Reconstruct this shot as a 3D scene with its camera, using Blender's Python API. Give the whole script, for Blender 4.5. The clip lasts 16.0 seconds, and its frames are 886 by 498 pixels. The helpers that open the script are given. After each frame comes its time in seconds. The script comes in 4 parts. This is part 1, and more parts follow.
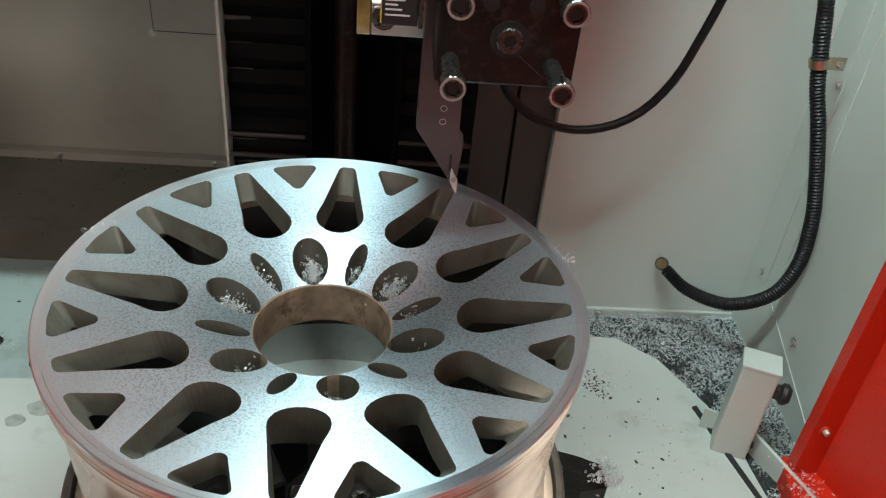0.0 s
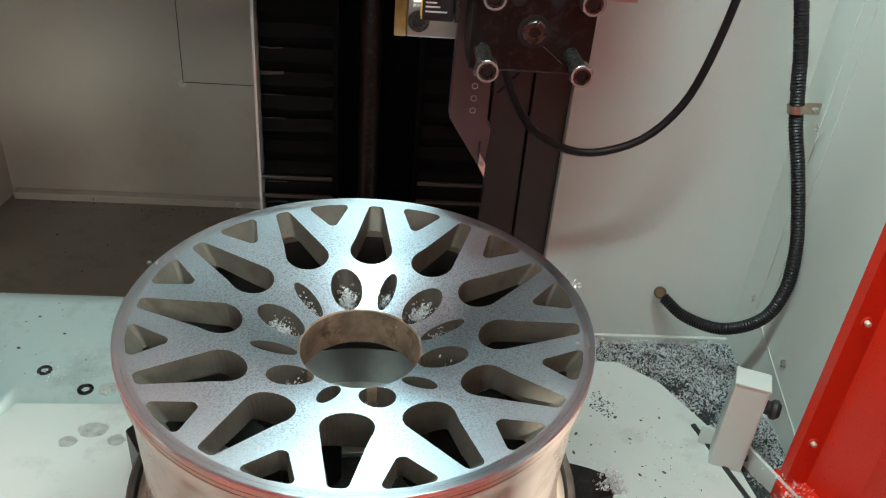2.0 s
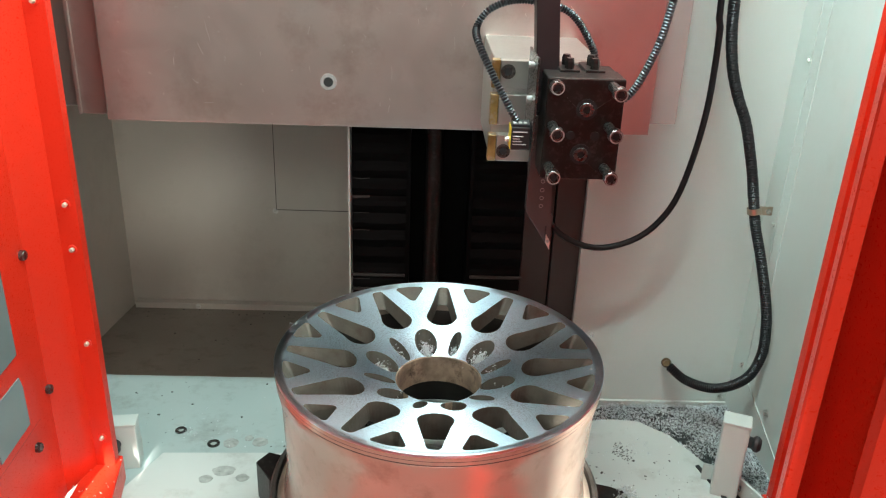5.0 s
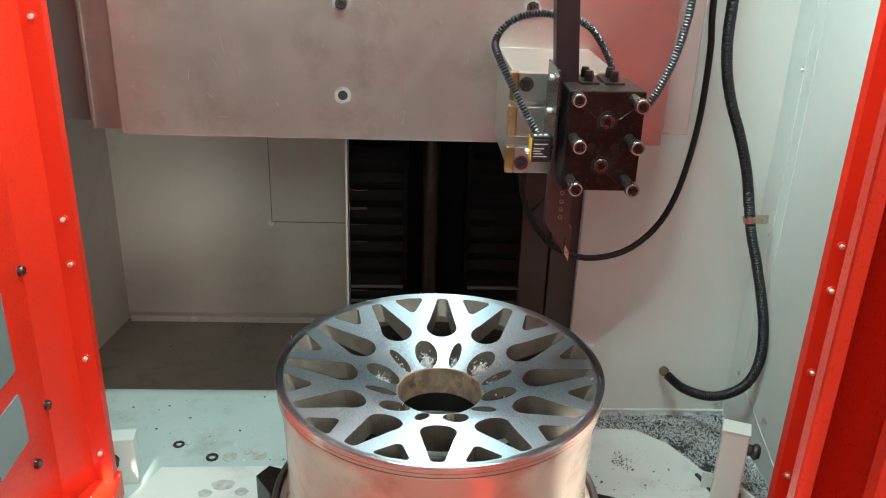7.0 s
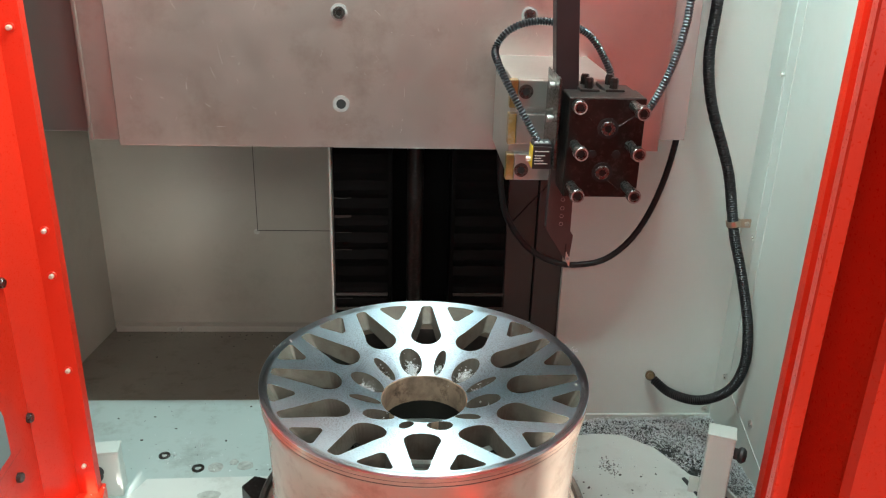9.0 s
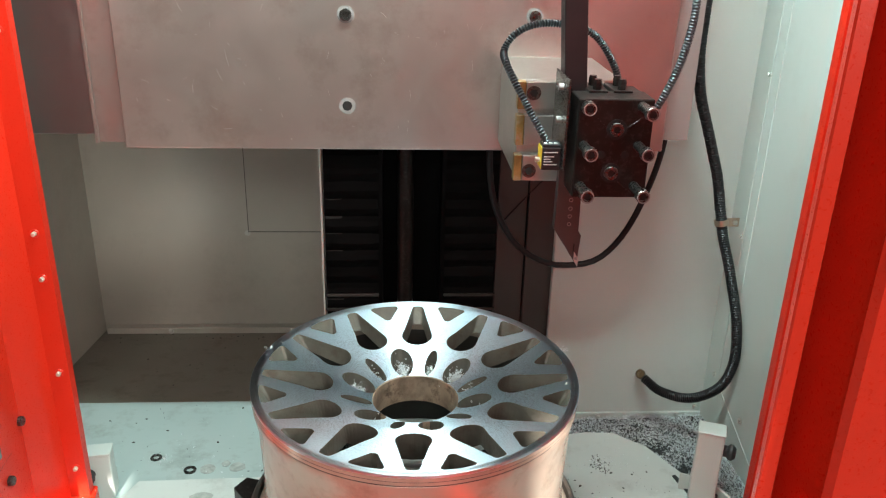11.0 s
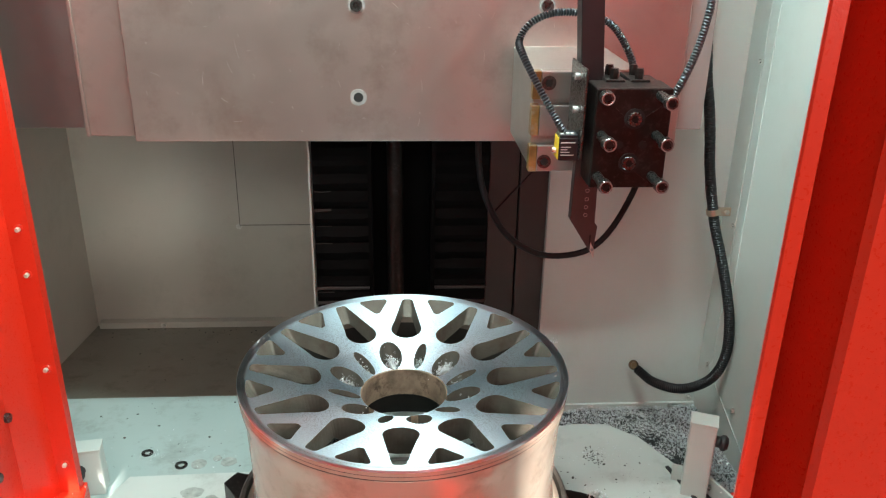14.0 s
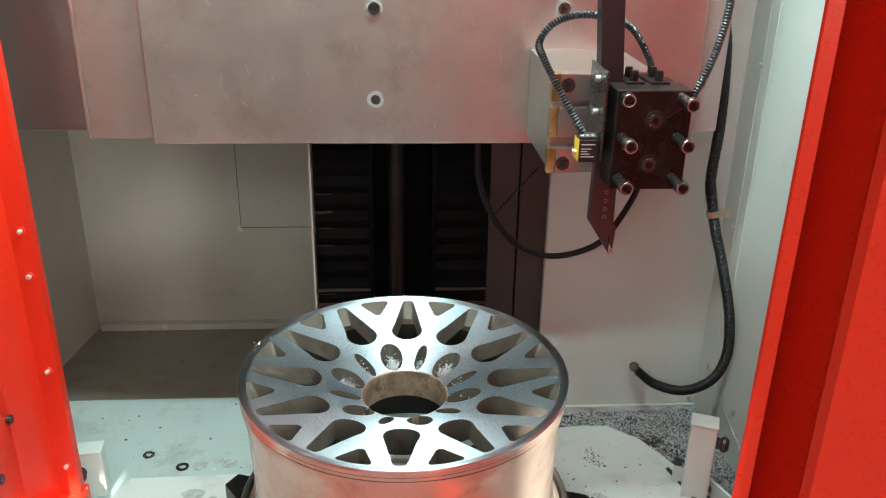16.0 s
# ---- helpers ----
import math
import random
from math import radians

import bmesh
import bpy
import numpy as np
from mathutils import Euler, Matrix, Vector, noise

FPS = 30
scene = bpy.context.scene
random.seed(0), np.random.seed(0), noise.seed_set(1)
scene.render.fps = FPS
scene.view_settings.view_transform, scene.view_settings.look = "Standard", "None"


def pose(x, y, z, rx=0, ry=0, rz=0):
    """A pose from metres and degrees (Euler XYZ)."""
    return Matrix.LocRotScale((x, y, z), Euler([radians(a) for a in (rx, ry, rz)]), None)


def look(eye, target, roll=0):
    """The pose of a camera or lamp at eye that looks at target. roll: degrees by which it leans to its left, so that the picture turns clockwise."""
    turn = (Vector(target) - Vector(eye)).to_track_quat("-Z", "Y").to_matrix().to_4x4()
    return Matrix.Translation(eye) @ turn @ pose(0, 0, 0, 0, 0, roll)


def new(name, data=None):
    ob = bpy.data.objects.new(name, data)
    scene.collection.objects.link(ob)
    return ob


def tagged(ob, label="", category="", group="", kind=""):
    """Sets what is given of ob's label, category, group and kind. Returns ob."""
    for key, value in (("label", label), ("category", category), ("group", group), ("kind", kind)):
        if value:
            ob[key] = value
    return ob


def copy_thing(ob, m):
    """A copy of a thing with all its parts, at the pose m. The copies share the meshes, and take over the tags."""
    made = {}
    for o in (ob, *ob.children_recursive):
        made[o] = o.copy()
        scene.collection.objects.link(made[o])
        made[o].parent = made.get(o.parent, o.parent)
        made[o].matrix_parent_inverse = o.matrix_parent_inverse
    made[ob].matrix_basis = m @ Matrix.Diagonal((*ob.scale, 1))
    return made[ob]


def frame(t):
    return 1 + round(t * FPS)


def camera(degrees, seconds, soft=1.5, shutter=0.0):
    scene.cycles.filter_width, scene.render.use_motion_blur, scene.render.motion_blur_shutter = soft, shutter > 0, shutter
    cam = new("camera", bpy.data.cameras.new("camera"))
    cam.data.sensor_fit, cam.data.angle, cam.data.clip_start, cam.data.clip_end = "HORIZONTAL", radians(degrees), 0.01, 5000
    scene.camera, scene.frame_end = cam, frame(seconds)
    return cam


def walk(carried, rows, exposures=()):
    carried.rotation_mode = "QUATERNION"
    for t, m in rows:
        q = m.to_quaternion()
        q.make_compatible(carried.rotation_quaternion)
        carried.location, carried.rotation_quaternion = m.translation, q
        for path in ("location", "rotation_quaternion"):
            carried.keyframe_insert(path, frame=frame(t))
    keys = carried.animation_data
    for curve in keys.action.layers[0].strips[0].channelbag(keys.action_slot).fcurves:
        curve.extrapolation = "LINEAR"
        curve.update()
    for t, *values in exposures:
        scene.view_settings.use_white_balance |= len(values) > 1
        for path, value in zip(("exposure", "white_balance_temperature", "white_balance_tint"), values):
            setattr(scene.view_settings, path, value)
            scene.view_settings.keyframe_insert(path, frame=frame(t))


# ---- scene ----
cam = camera(56.8, 16.0, soft=1.2)
PATH = [
    (0, (0.048, -0.604, 0.910), (0.210, 1.022, -0.243), 5.91),
    (0.5, (0.044, -0.605, 0.915), (0.208, 1.019, -0.241), 5.71),
    (1, (0.040, -0.606, 0.913), (0.203, 1.025, -0.233), 5.68),
    (1.5, (0.035, -0.619, 0.924), (0.189, 1.030, -0.197), 5.28),
    (2, (0.016, -0.700, 0.962), (0.172, 0.979, -0.113), 5.09),
    (2.5, (-0.015, -0.820, 1.006), (0.152, 0.899, -0.002), 4.60),
    (3, (-0.045, -0.942, 1.047), (0.117, 0.830, 0.134), 3.92),
    (3.5, (-0.043, -1.023, 1.072), (0.085, 0.781, 0.217), 3.18),
    (4, (-0.021, -1.074, 1.077), (0.069, 0.749, 0.259), 2.74),
    (4.5, (-0.024, -1.091, 1.076), (0.042, 0.740, 0.274), 2.40),
    (5, (-0.037, -1.090, 1.077), (0.024, 0.743, 0.280), 2.20),
    (7.5, (-0.051, -1.091, 1.081), (0.039, 0.753, 0.311), 1.88),
    (8, (-0.050, -1.087, 1.080), (0.047, 0.758, 0.314), 1.81),
    (8.5, (-0.044, -1.087, 1.082), (0.058, 0.758, 0.317), 1.67),
    (9, (-0.039, -1.090, 1.083), (0.066, 0.756, 0.322), 1.58),
    (11.5, (-0.036, -1.095, 1.087), (0.094, 0.750, 0.325), 1.40),
    (12, (-0.030, -1.089, 1.085), (0.103, 0.753, 0.318), 1.29),
    (12.5, (-0.032, -1.086, 1.084), (0.102, 0.755, 0.313), 1.26),
    (13, (-0.029, -1.091, 1.085), (0.099, 0.749, 0.311), 1.15),
    (13.5, (-0.025, -1.090, 1.084), (0.103, 0.749, 0.309), 1.14),
    (14, (-0.019, -1.085, 1.084), (0.109, 0.752, 0.303), 1.04),
    (14.5, (-0.014, -1.089, 1.082), (0.111, 0.749, 0.304), 0.94),
    (15, (-0.010, -1.088, 1.085), (0.112, 0.748, 0.302), 0.85),
    (15.5, (-0.011, -1.087, 1.083), (0.111, 0.750, 0.303), 0.89),
    (16, (-0.018, -1.089, 1.084), (0.107, 0.751, 0.309), 0.97),
]
walk(cam, [(t, look(eye, target, roll)) for t, eye, target, roll in PATH],
     [(0, -0.40), (1.5, -0.30), (2.5, -0.12), (3.5, -0.06), (4.0, -0.04), (5.0, 0.03), (7.5, 0.02), (16, 0.08)])

# ---- world and lights ----
world = bpy.data.worlds.new("hall_daylight")
scene.world = world
world.use_nodes = True
wn = world.node_tree.nodes
sky = wn.new("ShaderNodeTexSky")
sky.sky_type = "NISHITA"
sky.sun_disc = False
sky.sun_elevation = radians(35)
sky.sun_rotation = radians(186)
world.node_tree.links.new(sky.outputs[0], wn["Background"].inputs[0])
wn["Background"].inputs[1].default_value = 0.10


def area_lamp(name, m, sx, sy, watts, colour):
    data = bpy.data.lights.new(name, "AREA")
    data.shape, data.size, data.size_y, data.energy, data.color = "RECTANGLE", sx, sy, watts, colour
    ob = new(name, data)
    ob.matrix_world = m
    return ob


# tube lamp under the machine's roof, along x
area_lamp("work_lamp_light", look((0.05, -0.11, 1.70), (0.05, -0.05, 0.3)), 0.8, 0.05, 34, (0.76, 1.0, 0.97))
# fill lamp added high in the hall to brighten the machine's front
area_lamp("front_fill_light", look((0.2, -2.4, 3.6), (0.1, -1.0, 0.4)), 2.4, 0.4, 18, (1.0, 0.97, 0.93))
# three fill lamps added by the front wall, brightening machine front and recess
for wx, wz, ww, wh, watts in ((-1.35, 2.35, 1.0, 1.4, 32), (0.55, 2.35, 1.2, 1.4, 66), (1.85, 1.65, 0.55, 0.45, 50)):
    area_lamp("sky_fill_light", look((wx, -3.98, wz), (wx if wz > 2 else -0.9, 0.0 if wz > 2 else 1.0, 0.9 if wz > 2 else 0.3)), ww, wh, watts, (1.0, 0.98, 0.92))
sun = bpy.data.lights.new("sun", "SUN")
sun.energy, sun.angle, sun.color = 22.0, radians(0.5), (1.0, 0.95, 0.86)
sun_ob = new("sun", sun)
SUN_FROM = Vector((-0.10, -1.0, 0.7))
sun_ob.matrix_world = look(SUN_FROM, (0, 0, 0))


# ---- materials ----
def mat(name, colour, rough=0.5, metal=0.0, vary=0.08, scale=6.0, bump=0.1, bscale=80.0, aniso=0.0, spec=0.5, rvary=0.1, dirt=None, dirt_scale=4.0, dirt_amount=0.3):
    """A surface with variation at two scales, fine relief and, where asked for, stains."""
    m = bpy.data.materials.new(name)
    m.use_nodes = True
    nt = m.node_tree
    n, ln = nt.nodes, nt.links
    b = n["Principled BSDF"]
    b.inputs["Metallic"].default_value = metal
    b.inputs["Specular IOR Level"].default_value = spec
    co = n.new("ShaderNodeTexCoord")
    big = n.new("ShaderNodeTexNoise")
    big.inputs["Scale"].default_value, big.inputs["Detail"].default_value = scale, 5
    fine = n.new("ShaderNodeTexNoise")
    fine.inputs["Scale"].default_value, fine.inputs["Detail"].default_value = bscale, 4
    for x in (big, fine):
        ln.new(co.outputs["Object"], x.inputs["Vector"])
    ramp = n.new("ShaderNodeValToRGB")
    lo = [max(c * (1 - vary), 0) for c in colour]
    hi = [min(c * (1 + vary), 1) for c in colour]
    ramp.color_ramp.elements[0].position, ramp.color_ramp.elements[1].position = 0.3, 0.7
    ramp.color_ramp.elements[0].color, ramp.color_ramp.elements[1].color = (*lo, 1), (*hi, 1)
    ln.new(big.outputs["Fac"], ramp.inputs["Fac"])
    col = ramp.outputs["Color"]
    if dirt:
        d = n.new("ShaderNodeTexNoise")
        d.inputs["Scale"].default_value, d.inputs["Detail"].default_value = dirt_scale, 8
        d.inputs["Roughness"].default_value = 0.7
        ln.new(co.outputs["Object"], d.inputs["Vector"])
        dr = n.new("ShaderNodeValToRGB")
        dr.color_ramp.elements[0].position, dr.color_ramp.elements[1].position = 0.52, 0.72
        dr.color_ramp.elements[0].color, dr.color_ramp.elements[1].color = (0, 0, 0, 1), (dirt_amount,) * 3 + (1,)
        ln.new(d.outputs["Fac"], dr.inputs["Fac"])
        mix = n.new("ShaderNodeMixRGB")
        mix.inputs["Color2"].default_value = (*dirt, 1)
        ln.new(dr.outputs["Color"], mix.inputs["Fac"])
        ln.new(col, mix.inputs["Color1"])
        col = mix.outputs["Color"]
    ln.new(col, b.inputs["Base Color"])
    mr = n.new("ShaderNodeMapRange")
    mr.inputs["To Min"].default_value, mr.inputs["To Max"].default_value = max(rough - rvary, 0.03), min(rough + rvary, 1)
    ln.new(fine.outputs["Fac"], mr.inputs["Value"])
    ln.new(mr.outputs["Result"], b.inputs["Roughness"])
    if bump:
        bp = n.new("ShaderNodeBump")
        bp.inputs["Strength"].default_value, bp.inputs["Distance"].default_value = bump, 0.001
        ln.new(fine.outputs["Fac"], bp.inputs["Height"])
        ln.new(bp.outputs["Normal"], b.inputs["Normal"])
    if aniso:
        b.inputs["Anisotropic"].default_value = aniso
        tg = n.new("ShaderNodeTangent")
        tg.direction_type, tg.axis = "RADIAL", "Z"
        ln.new(tg.outputs["Tangent"], b.inputs["Tangent"])
        b.inputs["Anisotropic Rotation"].default_value = 0.25
    return m


def waved(m, scale=7.0, height=0.003):
    """Adds the shallow waviness of rolled sheet."""
    nt = m.node_tree
    n, ln = nt.nodes, nt.links
    b = n["Principled BSDF"]
    co = n.new("ShaderNodeTexCoord")
    w = n.new("ShaderNodeTexNoise")
    w.inputs["Scale"].default_value, w.inputs["Detail"].default_value = scale, 2
    w.inputs["Distortion"].default_value = 1.2
    ln.new(co.outputs["Object"], w.inputs["Vector"])
    bp = n.new("ShaderNodeBump")
    bp.inputs["Strength"].default_value, bp.inputs["Distance"].default_value = 1.0, height
    ln.new(w.outputs["Fac"], bp.inputs["Height"])
    ln.new(b.inputs["Normal"].links[0].from_socket, bp.inputs["Normal"])
    ln.new(bp.outputs["Normal"], b.inputs["Normal"])
    return m


def speckled(m, scale=620.0):
    """Scatters dull pale flecks and dark pits over a machined surface, thickest round the hub."""
    nt = m.node_tree
    n, ln = nt.nodes, nt.links
    b = n["Principled BSDF"]
    co = n.new("ShaderNodeTexCoord")
    flat_co = n.new("ShaderNodeVectorMath")
    flat_co.operation = "MULTIPLY"
    flat_co.inputs[1].default_value = (1, 1, 0)
    ln.new(co.outputs["Object"], flat_co.inputs[0])
    far = n.new("ShaderNodeVectorMath")
    far.operation = "LENGTH"
    ln.new(flat_co.outputs[0], far.inputs[0])
    amount = n.new("ShaderNodeMapRange")
    amount.inputs["From Min"].default_value, amount.inputs["From Max"].default_value = 0.165, 0.215
    amount.inputs["To Min"].default_value, amount.inputs["To Max"].default_value = 1.0, 0.35
    ln.new(far.outputs["Value"], amount.inputs["Value"])

    def flecks(size, lo, hi, most):
        g = n.new("ShaderNodeTexNoise")
        g.inputs["Scale"].default_value, g.inputs["Detail"].default_value = size, 1
        ln.new(co.outputs["Object"], g.inputs["Vector"])
        r = n.new("ShaderNodeMapRange")
        r.inputs["From Min"].default_value, r.inputs["From Max"].default_value = lo, hi
        r.inputs["To Max"].default_value = most
        ln.new(g.outputs["Fac"], r.inputs["Value"])
        k = n.new("ShaderNodeMath")
        k.operation = "MULTIPLY"
        ln.new(r.outputs[0], k.inputs[0])
        ln.new(amount.outputs[0], k.inputs[1])
        return k

    pale, pit = flecks(scale, 0.53, 0.72, 0.50), flecks(scale * 0.8, 0.48, 0.62, 0.55)
    col = b.inputs["Base Color"].links[0].from_socket
    for fac, colour in ((pit, (0.24, 0.32, 0.39, 1)), (pale, (0.74, 0.83, 0.90, 1))):
        mix = n.new("ShaderNodeMixRGB")
        mix.inputs["Color2"].default_value = colour
        ln.new(fac.outputs[0], mix.inputs["Fac"])
        ln.new(col, mix.inputs["Color1"])
        col = mix.outputs["Color"]
    ln.new(col, b.inputs["Base Color"])
    # the flecks paint in the grain's glints, rougher than the bare metal round them
    dull = n.new("ShaderNodeMath")
    dull.operation = "MULTIPLY_ADD"
    dull.inputs[1].default_value = 0.5
    ln.new(pale.outputs[0], dull.inputs[0])
    ln.new(b.inputs["Roughness"].links[0].from_socket, dull.inputs[2])
    ln.new(dull.outputs[0], b.inputs["Roughness"])
    return m


M_WALL = mat("cream_white_enamel", (0.54, 0.58, 0.545), 0.38, 0, 0.03, 2.0, 0.05, 300, dirt=(0.35, 0.32, 0.27), dirt_scale=3, dirt_amount=0.25)
M_FLOOR = mat("grey_white_floor_enamel", (0.39, 0.465, 0.45), 0.35, 0, 0.05, 4.0, 0.06, 250, dirt=(0.16, 0.15, 0.13), dirt_scale=9, dirt_amount=0.55)
M_PLATE = mat("pale_plate_enamel", (0.55, 0.58, 0.55), 0.4, 0, 0.05, 4.0, 0.06, 250, dirt=(0.22, 0.21, 0.18), dirt_scale=11, dirt_amount=0.4)
# Recess walls: cream enamel browned to paint in shade and red bounce.
M_RECESS_SHADE = mat("shade_dulled_cream_enamel", (0.48, 0.45, 0.39), 0.32, 0, 0.08, 3.0, 0.05, 300, dirt=(0.22, 0.19, 0.15), dirt_scale=3, dirt_amount=0.4)
# Chute: the slide's shadow painted into the brown base, stains over it.
M_CHUTE_SHADE = mat("shade_browned_stained_enamel", (0.22, 0.20, 0.165), 0.38, 0, 0.12, 5.0, 0.06, 250, dirt=(0.07, 0.06, 0.045), dirt_scale=14, dirt_amount=0.6)
M_RED = mat("red_gloss_enamel", (0.62, 0.026, 0.010), 0.30, 0, 0.05, 3.0, 0.22, 380, spec=0.35)
M_STEEL = waved(mat("brushed_steel_sheet", (0.46, 0.38, 0.35), 0.32, 0.9, 0.10, 5.0, 0.02, 40, dirt=(0.34, 0.25, 0.21), dirt_scale=6, dirt_amount=0.7, rvary=0.05))
M_STEEL_DARK = waved(mat("dull_grey_steel_sheet", (0.36, 0.345, 0.335), 0.33, 0.95, 0.1, 3.0, 0.05, 60))
M_FACE = speckled(mat("machined_aluminium", (0.66, 0.82, 0.92), 0.46, 1.0, 0.06, 9.0, 0.0, 800, aniso=0.80, rvary=0.04))
M_EDGE = mat("bright_deburred_edge", (0.80, 0.80, 0.76), 0.45, 0.7, 0.05, 40, 0.05, 300)
M_SHEET = mat("dull_pinkish_steel_sheet", (0.30, 0.265, 0.25), 0.5, 0.45, 0.08, 4.0, 0.05, 60)
M_LIP = mat("bright_turned_aluminium_lip", (0.62, 0.72, 0.80), 0.32, 1.0, 0.04, 9.0, 0.0, 500, aniso=0.93)
# Pocket walls: cast skin darkened to paint in the windows' shade.
M_CAST = mat("shade_darkened_cast_pocket", (0.125, 0.115, 0.095), 0.5, 0.3, 0.2, 30.0, 0.6, 220, dirt=(0.085, 0.055, 0.035), dirt_scale=20, dirt_amount=0.8)
M_BARREL = mat("turned_aluminium_barrel", (0.52, 0.45, 0.37), 0.22, 0.35, 0.08, 9.0, 0.06, 120, dirt=(0.20, 0.13, 0.085), dirt_scale=12, dirt_amount=0.5, rvary=0.04)
M_BORE = mat("stained_bore", (0.32, 0.245, 0.175), 0.55, 0.3, 0.45, 34.0, 0.9, 140, dirt=(0.06, 0.04, 0.025), dirt_scale=38, dirt_amount=1.0)
M_BLACK = mat("black_oxide_steel", (0.015, 0.012, 0.011), 0.34, 0.3, 0.4, 20.0, 0.2, 150, spec=0.25, dirt=(0.11, 0.10, 0.095), dirt_scale=130, dirt_amount=0.3)
M_BOLT = mat("oiled_bolt_steel", (0.10, 0.095, 0.09), 0.28, 0.9, 0.2, 60.0, 0.1, 300)
M_BOLT_RING = mat("worn_bolt_rim", (0.30, 0.29, 0.28), 0.5, 0.2, 0.1, 60.0, 0.1, 300)
# Near-black fill that paints the shade inside holes and sockets.
M_HOLE = mat("painted_hole_shade", (0.006, 0.006, 0.006), 0.7, 0, 0.1, 20, 0, 100)
M_RUBBER = mat("black_rubber", (0.018, 0.018, 0.019), 0.5, 0, 0.2, 30, 0.2, 200)
M_HOSE = mat("black_nylon_conduit", (0.006, 0.006, 0.007), 0.42, 0, 0.1, 30, 0.05, 200, spec=0.3)
M_CONDUIT = mat("grey_metal_conduit", (0.032, 0.038, 0.042), 0.35, 0.5, 0.1, 40, 0.05, 200)
M_GROUND = mat("ground_tool_steel", (0.50, 0.51, 0.48), 0.36, 0.95, 0.06, 12, 0.05, 200)
M_AMBER = mat("oil_stained_steel", (0.40, 0.27, 0.09), 0.35, 0.7, 0.5, 28, 0.2, 160, dirt=(0.45, 0.42, 0.36), dirt_scale=45, dirt_amount=1.0)
M_BLADE = mat("tool_blade_steel", (0.085, 0.070, 0.068), 0.42, 0.7, 0.12, 25, 0.1, 260)
M_SHANK = mat("dark_tool_shank_steel", (0.028, 0.022, 0.024), 0.4, 0.5, 0.12, 25, 0.08, 260)
M_YELLOW = mat("yellow_label_plastic", (0.75, 0.55, 0.03), 0.4, 0, 0.05, 30, 0, 100)
M_BLACKPL = mat("black_sensor_plastic", (0.012, 0.012, 0.013), 0.4, 0, 0.1, 30, 0, 100)
M_PRINT = mat("white_print", (0.55, 0.55, 0.55), 0.5, 0, 0.05, 30, 0, 100)
M_BRASS = mat("brass_fitting", (0.11, 0.08, 0.045), 0.35, 0.9, 0.12, 40, 0.05, 200)
M_TIN = mat("tinned_clip_steel", (0.55, 0.46, 0.36), 0.35, 1.0, 0.1, 40, 0.05, 200)
M_ZINC = mat("zinc_screw", (0.62, 0.62, 0.58), 0.3, 1.0, 0.1, 60, 0.1, 300)
M_RIVET = mat("pale_rivet", (0.55, 0.47, 0.38), 0.4, 0.3, 0.1, 60, 0.05, 300)
M_RIM = mat("bright_counterbore_rim", (0.30, 0.29, 0.28), 0.5, 0.4, 0.1, 60, 0.05, 300)
M_CHIP = mat("aluminium_swarf", (0.80, 0.84, 0.85), 0.35, 0.6, 0.1, 90, 0.0, 300)
# Swarf bed darkened to paint the shaded gaps between shavings.
M_CHIPD = mat("gap_shade_swarf_bed", (0.045, 0.05, 0.05), 0.5, 0.5, 0.8, 260, 1.0, 420)
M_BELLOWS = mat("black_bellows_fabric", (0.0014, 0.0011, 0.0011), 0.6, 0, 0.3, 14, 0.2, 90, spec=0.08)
M_PANEL = mat("dark_cover_panel", (0.045, 0.038, 0.036), 0.4, 0.2, 0.1, 3, 0.05, 100)
M_CONCRETE = mat("hall_concrete", (0.30, 0.29, 0.27), 0.7, 0, 0.15, 1.5, 0.3, 60)
M_PLASTER = mat("hall_plaster", (0.55, 0.54, 0.50), 0.8, 0, 0.05, 1.0, 0.1, 60)
M_CARBIDE = mat("carbide_insert", (0.60, 0.50, 0.45), 0.35, 0.5, 0.1, 60, 0.05, 200)
M_GREASE = mat("dark_grease", (0.05, 0.045, 0.04), 0.45, 0, 0.3, 60, 0.6, 300)
# Lit copy of the barrel inside, the light put into a pale base.
M_INNER = mat("lit_cast_barrel_inside", (0.66, 0.67, 0.64), 0.6, 0.1, 0.08, 12, 0.2, 150, dirt=(0.2, 0.12, 0.08), dirt_scale=9, dirt_amount=0.5)
M_OIL = mat("dried_oil", (0.36, 0.375, 0.35), 0.3, 0, 0.3, 60, 0.1, 200)
M_SCRATCH = mat("bare_scratched_steel", (0.80, 0.74, 0.72), 0.5, 0.7, 0.1, 60, 0, 200)
# Shaded copy of the barrel inside, its shadow painted dark.
M_INNER_SHADE = mat("shade_painted_barrel_inside", (0.035, 0.03, 0.026), 0.5, 0.2, 0.3, 12, 0.2, 150)
M_PANE = mat("grey_green_pane", (0.16, 0.20, 0.20), 0.12, 0, 0.05, 3, 0, 100)


# ---- mesh helpers ----
def part(name, bm, material, parent=None, label="", m=None, smooth=False):
    """Links a bmesh as one mesh object under a thing."""
    me = bpy.data.meshes.new(name)
    bmesh.ops.recalc_face_normals(bm, faces=bm.faces)
    if smooth:
        for f in bm.faces:
            f.smooth = True
        for e in bm.edges:
            if len(e.link_faces) == 2 and e.calc_face_angle(0) > 0.6:
                e.smooth = False
    bm.to_mesh(me)
    bm.free()
    me.materials.append(material)
    ob = new(name, me)
    if parent:
        ob.parent = parent
    if m is not None:
        ob.matrix_basis = m
    if label:
        ob["label"] = label
    return ob


def thing(name, label, category, m=None, group="", kind=""):
    ob = new(name)
    ob.empty_display_size = 0.02
    if m is not None:
        ob.matrix_basis = m
    return tagged(ob, label, category, group, kind)


